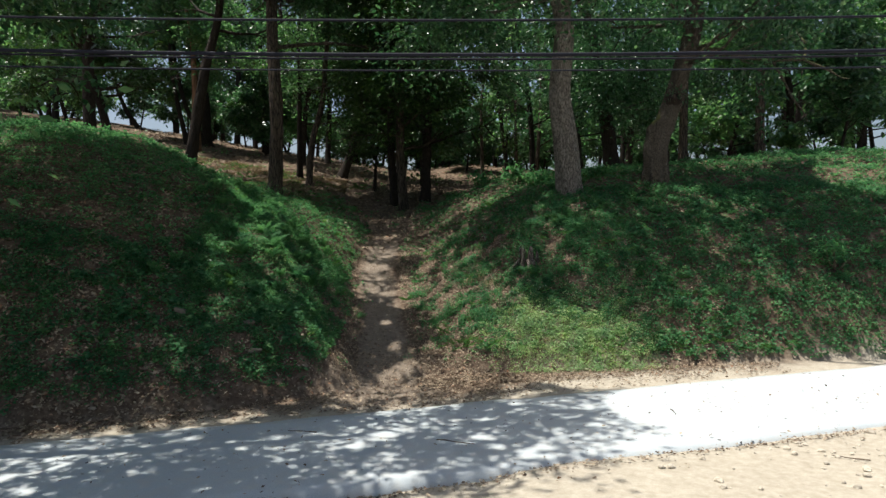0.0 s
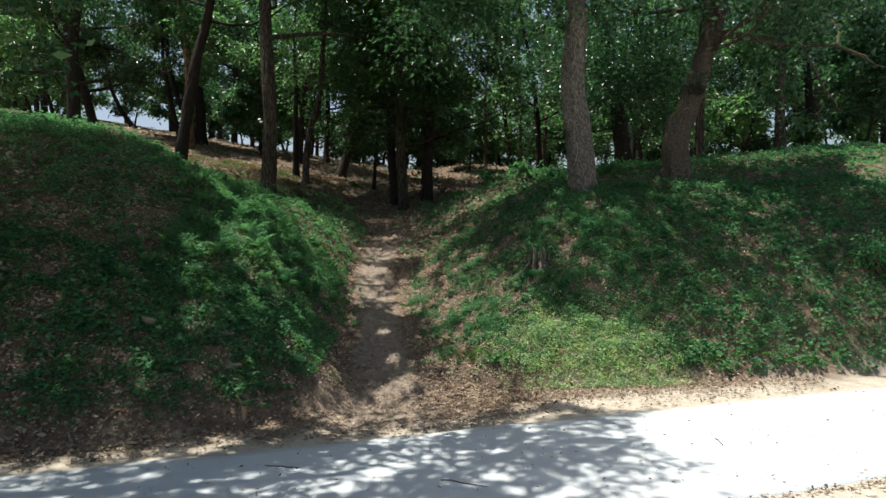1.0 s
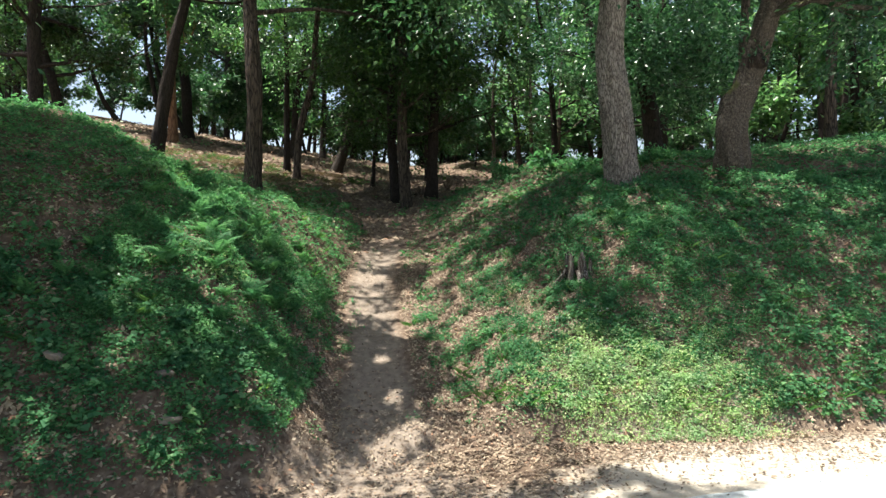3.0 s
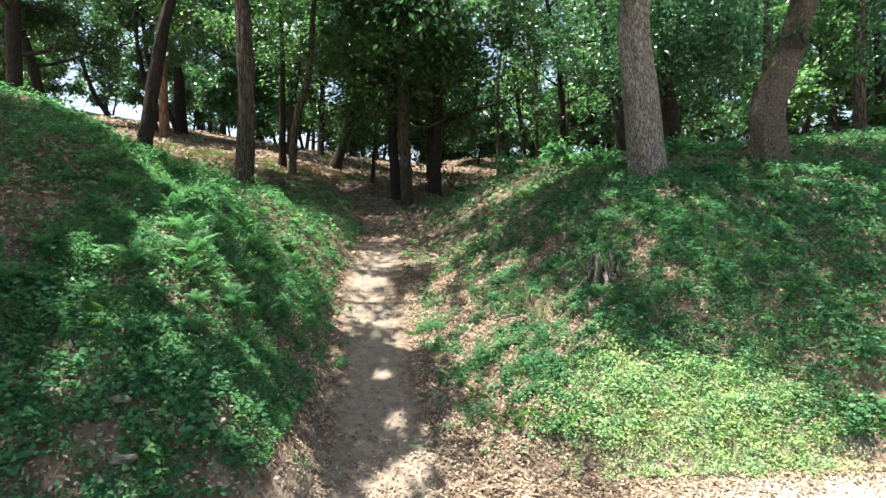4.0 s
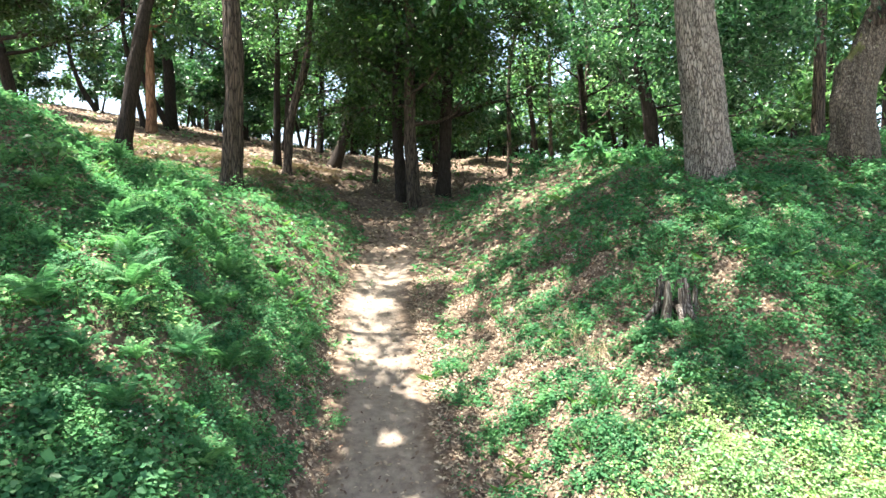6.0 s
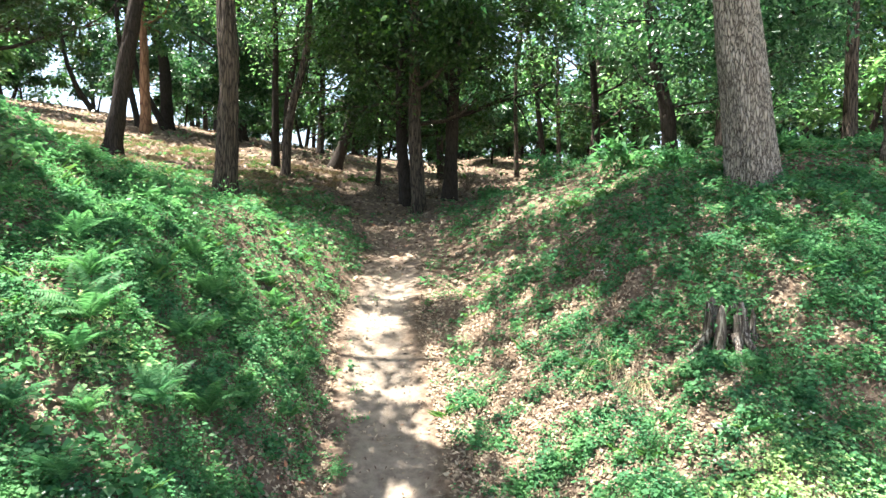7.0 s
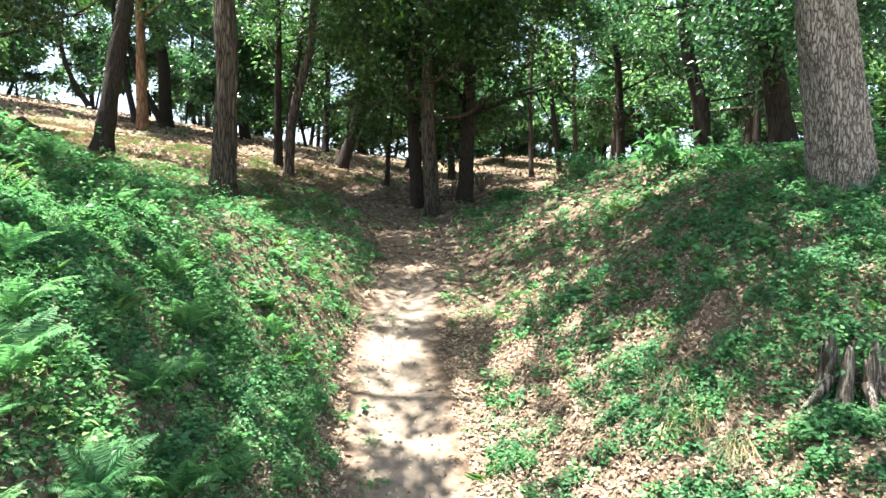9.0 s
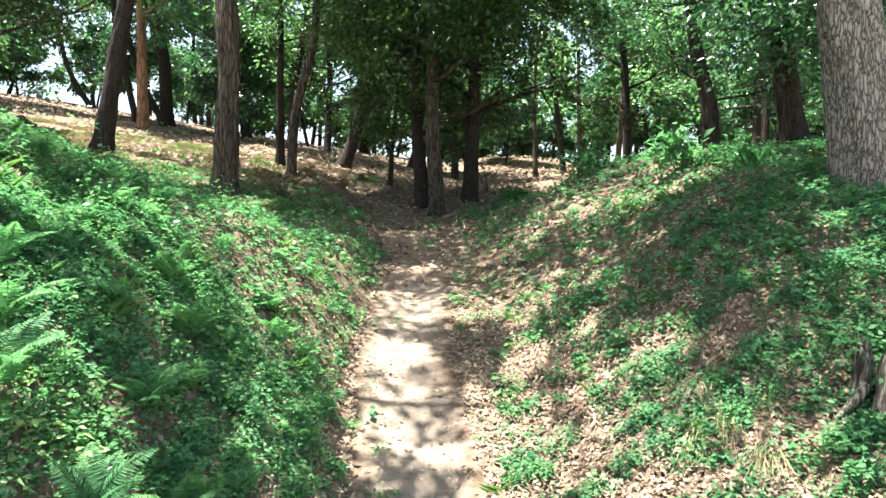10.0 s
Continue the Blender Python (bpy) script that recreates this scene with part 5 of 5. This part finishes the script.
def stump():
    """A rotten hollow stump: splintered staves round a dark heart."""
    rs = np.random.RandomState(4)
    top = new("tree_stump")
    top.matrix_world = pose(2.45, 16.15, land1(2.45, 16.15), 8, -3, 0)
    tagged(top, "rotten grey tree stump split into ragged upright staves", "stump")
    for angle, spread, height, thick, lean in ((-2.35, 0.5, 0.44, 0.1, 0.0), (-1.25, 0.85, 0.46, 0.11, -0.03), (-0.35, 0.3, 0.34, 0.07, 0.03), (2.2, 0.9, 0.44, 0.08, 0.0), (1.0, 0.6, 0.36, 0.07, 0.0), (3.1, 0.35, 0.38, 0.07, -0.02)):
        part("stave", stave_mesh(rs, angle, spread, height, thick, lean), WOOD_OLD, top)
    t = np.linspace(0, 1, 7)
    heart = np.stack([0.02 * t, 0.01 * t, -0.15 + 0.3 * t], 1)
    part("heartwood", mesh_np("heartwood", *tube_arrays(heart, np.array([0.18, 0.17, 0.155, 0.145, 0.115, 0.07, 0.01]), 20, 1 + rs.normal(0, 0.09, (7, 20)))), BARK_DARK, top, "dark rotten heartwood")
    for k in range(4):
        ang, r = rs.uniform(2.8, 6.2), 0.46
        ln = np.stack([np.linspace(0.2, r, 6) * math.cos(ang), np.linspace(0.2, r, 6) * math.sin(ang), np.linspace(0.1, -0.16, 6)], 1)
        part("root", shade_smooth(mesh_np("root", *tube_arrays(ln, np.linspace(0.045, 0.02, 6), 9))), WOOD_OLD, top)
    p = rs.normal(0, 0.2, (150, 3)) * [1.2, 1.2, 0.9] + [0.0, 0.1, 0.42]
    p[:, 2] = np.clip(p[:, 2], 0.05, 0.72)
    vv, ff = leaf_arrays(p, rs.normal(0, 1, (150, 3)) * [1, 1, 0.4], np.array([0, -0.4, 0.9]) + rs.normal(0, 0.3, (150, 3)), rs.uniform(0.04, 0.075, 150), rs.uniform(0.03, 0.055, 150))
    part("creeper", mesh_np("creeper", vv, ff), LEAF_HERB, top, "green creeper leaves")


stump()


def stone_mesh(seed, flat):
    rs = np.random.RandomState(seed)
    bm = bmesh.new()
    bmesh.ops.create_icosphere(bm, subdivisions=2, radius=1)
    shift = Vector(rs.uniform(-9, 9, 3))
    for v in bm.verts:
        v.co *= 1 + 0.45 * noise.noise(v.co * 1.1 + shift) + 0.12 * noise.noise(v.co * 3 + shift)
        v.co.z *= flat
    me = bpy.data.meshes.new("stone")
    bm.to_mesh(me)
    bm.free()
    return me


def stones():
    rs = np.random.RandomState(6)
    shapes = []
    for k in range(5):
        me = stone_mesh(k, 0.6 + 0.06 * k)
        me.materials.append(STONE)
        shapes.append(me)
    made = 0
    while made < 220:
        x = rs.uniform(1.5, 8.5)
        y = ROAD_NEAR(x) - rs.uniform(0.15, 2.2) ** 1.0
        if rs.uniform() > smooth(2.0, 6.0, x):
            continue
        s = 0.012 + 0.034 * rs.uniform() ** 3
        ob = tagged(new("stone", shapes[made % 5]), "small tan stone on the sandy verge", "stone", "stones beside the lane")
        ob.matrix_world = Matrix.LocRotScale((x, y, land1(x, y) + s * 0.2), Euler((0, 0, rs.uniform(0, 6.28))), (s * rs.uniform(0.8, 1.5), s, s))
        made += 1
    for name, x, y, s, mat, label in (("rock", 1.97, 15.08, 0.1, GREY_STONE, "pale grey rock half hidden in weeds"), ("rock", -3.15, 11.75, 0.12, TAN_ROCK, "rounded tan rock on the bank"), ("rock", -4.6, 11.9, 0.15, TAN_ROCK, "tan rock bedded in the bank"), ("rock", -3.4, 12.1, 0.1, TAN_ROCK, "small tan rock on the bank")):
        me = stone_mesh(int(x * 100) % 97, 0.6)
        ob = tagged(part(name, me, mat), label, "rock")
        ob.matrix_world = Matrix.LocRotScale((x, y, land1(x, y) + s * 0.15), Euler((0.2, 0.1, x)), (s * 1.4, s, s * 0.8))


stones()


def sticks():
    rs = np.random.RandomState(12)
    spots = [(2.6, 12.3), (3.9, 9.6), (-4.2, 9.6), (-1.6, 9.0), (0.6, 8.3), (5.2, 7.4), (1.9, 17.4), (3.2, 18.3), (-3.0, 13.2), (1.0, 19.8), (-0.2, 12.6), (3.0, 22.3), (-2.9, 21.5), (0.6, 16.6)]
    for k, (x, y) in enumerate(spots):
        ln, turn = rs.uniform(0.2, 0.7), rs.uniform(0, 6.28)
        t = np.linspace(-0.5, 0.5, 7)
        px, py = x + np.cos(turn) * t * ln + rs.normal(0, 0.01, 7), y + np.sin(turn) * t * ln + rs.normal(0, 0.01, 7)
        on_road = (py > ROAD_NEAR(px)) & (py < ROAD_FAR(px))
        pz = np.where(on_road, base_z(px, py) + 0.06, land(px, py) + 0.02)
        me = shade_smooth(mesh_np("stick", *tube_arrays(np.stack([px, py, pz], 1), np.linspace(0.009, 0.004, 7), 6)))
        tagged(part("stick", me, TWIG), "thin bare stick fallen on the ground", "stick", "fallen sticks")


sticks()


# Dark shape added in place of a shaded band; no log lies there.
def log():
    t = np.linspace(0, 1, 24)
    x, y = -15.9 + 2.1 * t, 31.6 - 1.1 * t
    z = land(x, y) + 0.06 + 0.06 * np.sin(7 * t)
    rs = np.random.RandomState(3)
    wob = 1 + rs.normal(0, 0.1, (24, 16)) + 0.25 * np.sin(np.linspace(0, 14, 24))[:, None] * np.sin(np.linspace(0, 9, 16))[None]
    me = shade_smooth(mesh_np("log", *tube_arrays(np.stack([x, y, z], 1), 0.24 * np.minimum(1, 6 * np.minimum(t, 1 - t) + 0.02) * (1 - 0.4 * t), 16, wob)))
    tagged(part("fallen_log", me, BARK_DARK), "dark half-buried shape standing in for a shaded band on the slope", "log")


log()


def shrub(x, y, height, reach, stems, leaf, per, material, label, seed, twig=TWIG):
    """A small woody plant: several stems with leaves at their ends; per 0 leaves it bare."""
    rs = np.random.RandomState(seed)
    top = new("shrub")
    top.matrix_world = Matrix.Translation((x, y, land1(x, y)))
    tagged(top, label, "shrub")
    ends = []
    for k in range(stems):
        a = k * 2.4 + rs.uniform(-0.4, 0.4)
        ln = limb_line(rs, (0, 0, -0.05), (math.cos(a) * reach / height, math.sin(a) * reach / height, 1), height * rs.uniform(0.7, 1.1), 7)
        part("stem", shade_smooth(mesh_np("stem", *tube_arrays(ln, np.linspace(0.011, 0.003, 7) * (1 + height * 0.4), 5))), twig, top)
        ends.extend([ln[-1], ln[-3], ln[-2]])
        if not per:
            for _ in range(5):
                b = limb_line(rs, ln[rs.randint(2, 6)], rs.normal(0, 1, 3), height * 0.4, 5)
                part("twig", mesh_np("twig", *tube_arrays(b, np.linspace(0.006, 0.002, 5), 4)), twig, top)
    if per:
        v, f = crown_arrays(rs, np.array(ends), np.full(len(ends), reach * 0.5), per, leaf, 0.7, 0.1)
        part("foliage", mesh_np("foliage", v, f), material, top)
    return top


shrub(2.75, 22.2, 0.75, 0.45, 6, 0.24, 8, LEAF_FERN, "young shrub with large pale leaves on the mound's crest", 1)
shrub(9.9, 15.7, 0.9, 0.6, 9, 0.12, 22, LEAF_HERB, "leafy green bush on the bank", 2)
shrub(11.2, 14.9, 0.7, 0.6, 8, 0.12, 20, LEAF_HERB, "low leafy bush near the bank's foot", 3)
shrub(-5.2, 15.6, 0.5, 0.35, 5, 0.13, 10, LEAF_PALE, "young sapling with broad pale leaves among ferns", 4)
shrub(-2.6, 36.5, 1.5, 0.9, 12, 0.1, 0, None, "bare brown thicket of dry twigs behind the path", 5)
shrub(-0.2, 34.0, 1.4, 0.8, 11, 0.1, 0, None, "dry twiggy thicket under the evergreens", 6)
shrub(-3.3, 31.0, 0.9, 0.6, 9, 0.1, 0, None, "bare dry twigs round a dark tree foot", 10)
shrub(-1.3, 31.6, 1.0, 0.7, 9, 0.1, 0, None, "tangle of dry brown twigs behind the evergreens", 11)
shrub(0.7, 31.5, 0.5, 0.6, 8, 0.13, 20, LEAF_HERB, "low green bush under the evergreens", 12)
shrub(1.6, 25.0, 0.6, 0.6, 7, 0.14, 18, LEAF_HERB, "low green bush beside the hollow", 7)
shrub(3.6, 21.3, 0.4, 0.5, 8, 0.12, 22, LEAF_HERB, "leafy bush beside the thick oak", 8)
shrub(5.2, 20.6, 0.4, 0.5, 8, 0.12, 22, LEAF_HERB, "leafy bush between two oaks", 9)

# ---- overhead cables ----


def cable(y, z, radius, label, lean=0.0):
    x = np.linspace(-24, 24, 49)
    me = shade_smooth(mesh_np("cable", *tube_arrays(np.stack([x, y + lean * x, z + 0.0028 * (x - 1.5) ** 2], 1), np.full(49, radius), 8)))
    tagged(part("cable", me, CABLE), label, "cable", "overhead cables")


cable(5.3, 4.34, 0.016, "thick black cable sagging over the lane")
cable(5.34, 4.315, 0.009, "thin black cable bound under a thicker one", 0.004)
cable(4.62, 4.04, 0.006, "thin black wire sagging over the lane")
cable(4.5, 4.36, 0.009, "black cable strung above the others")
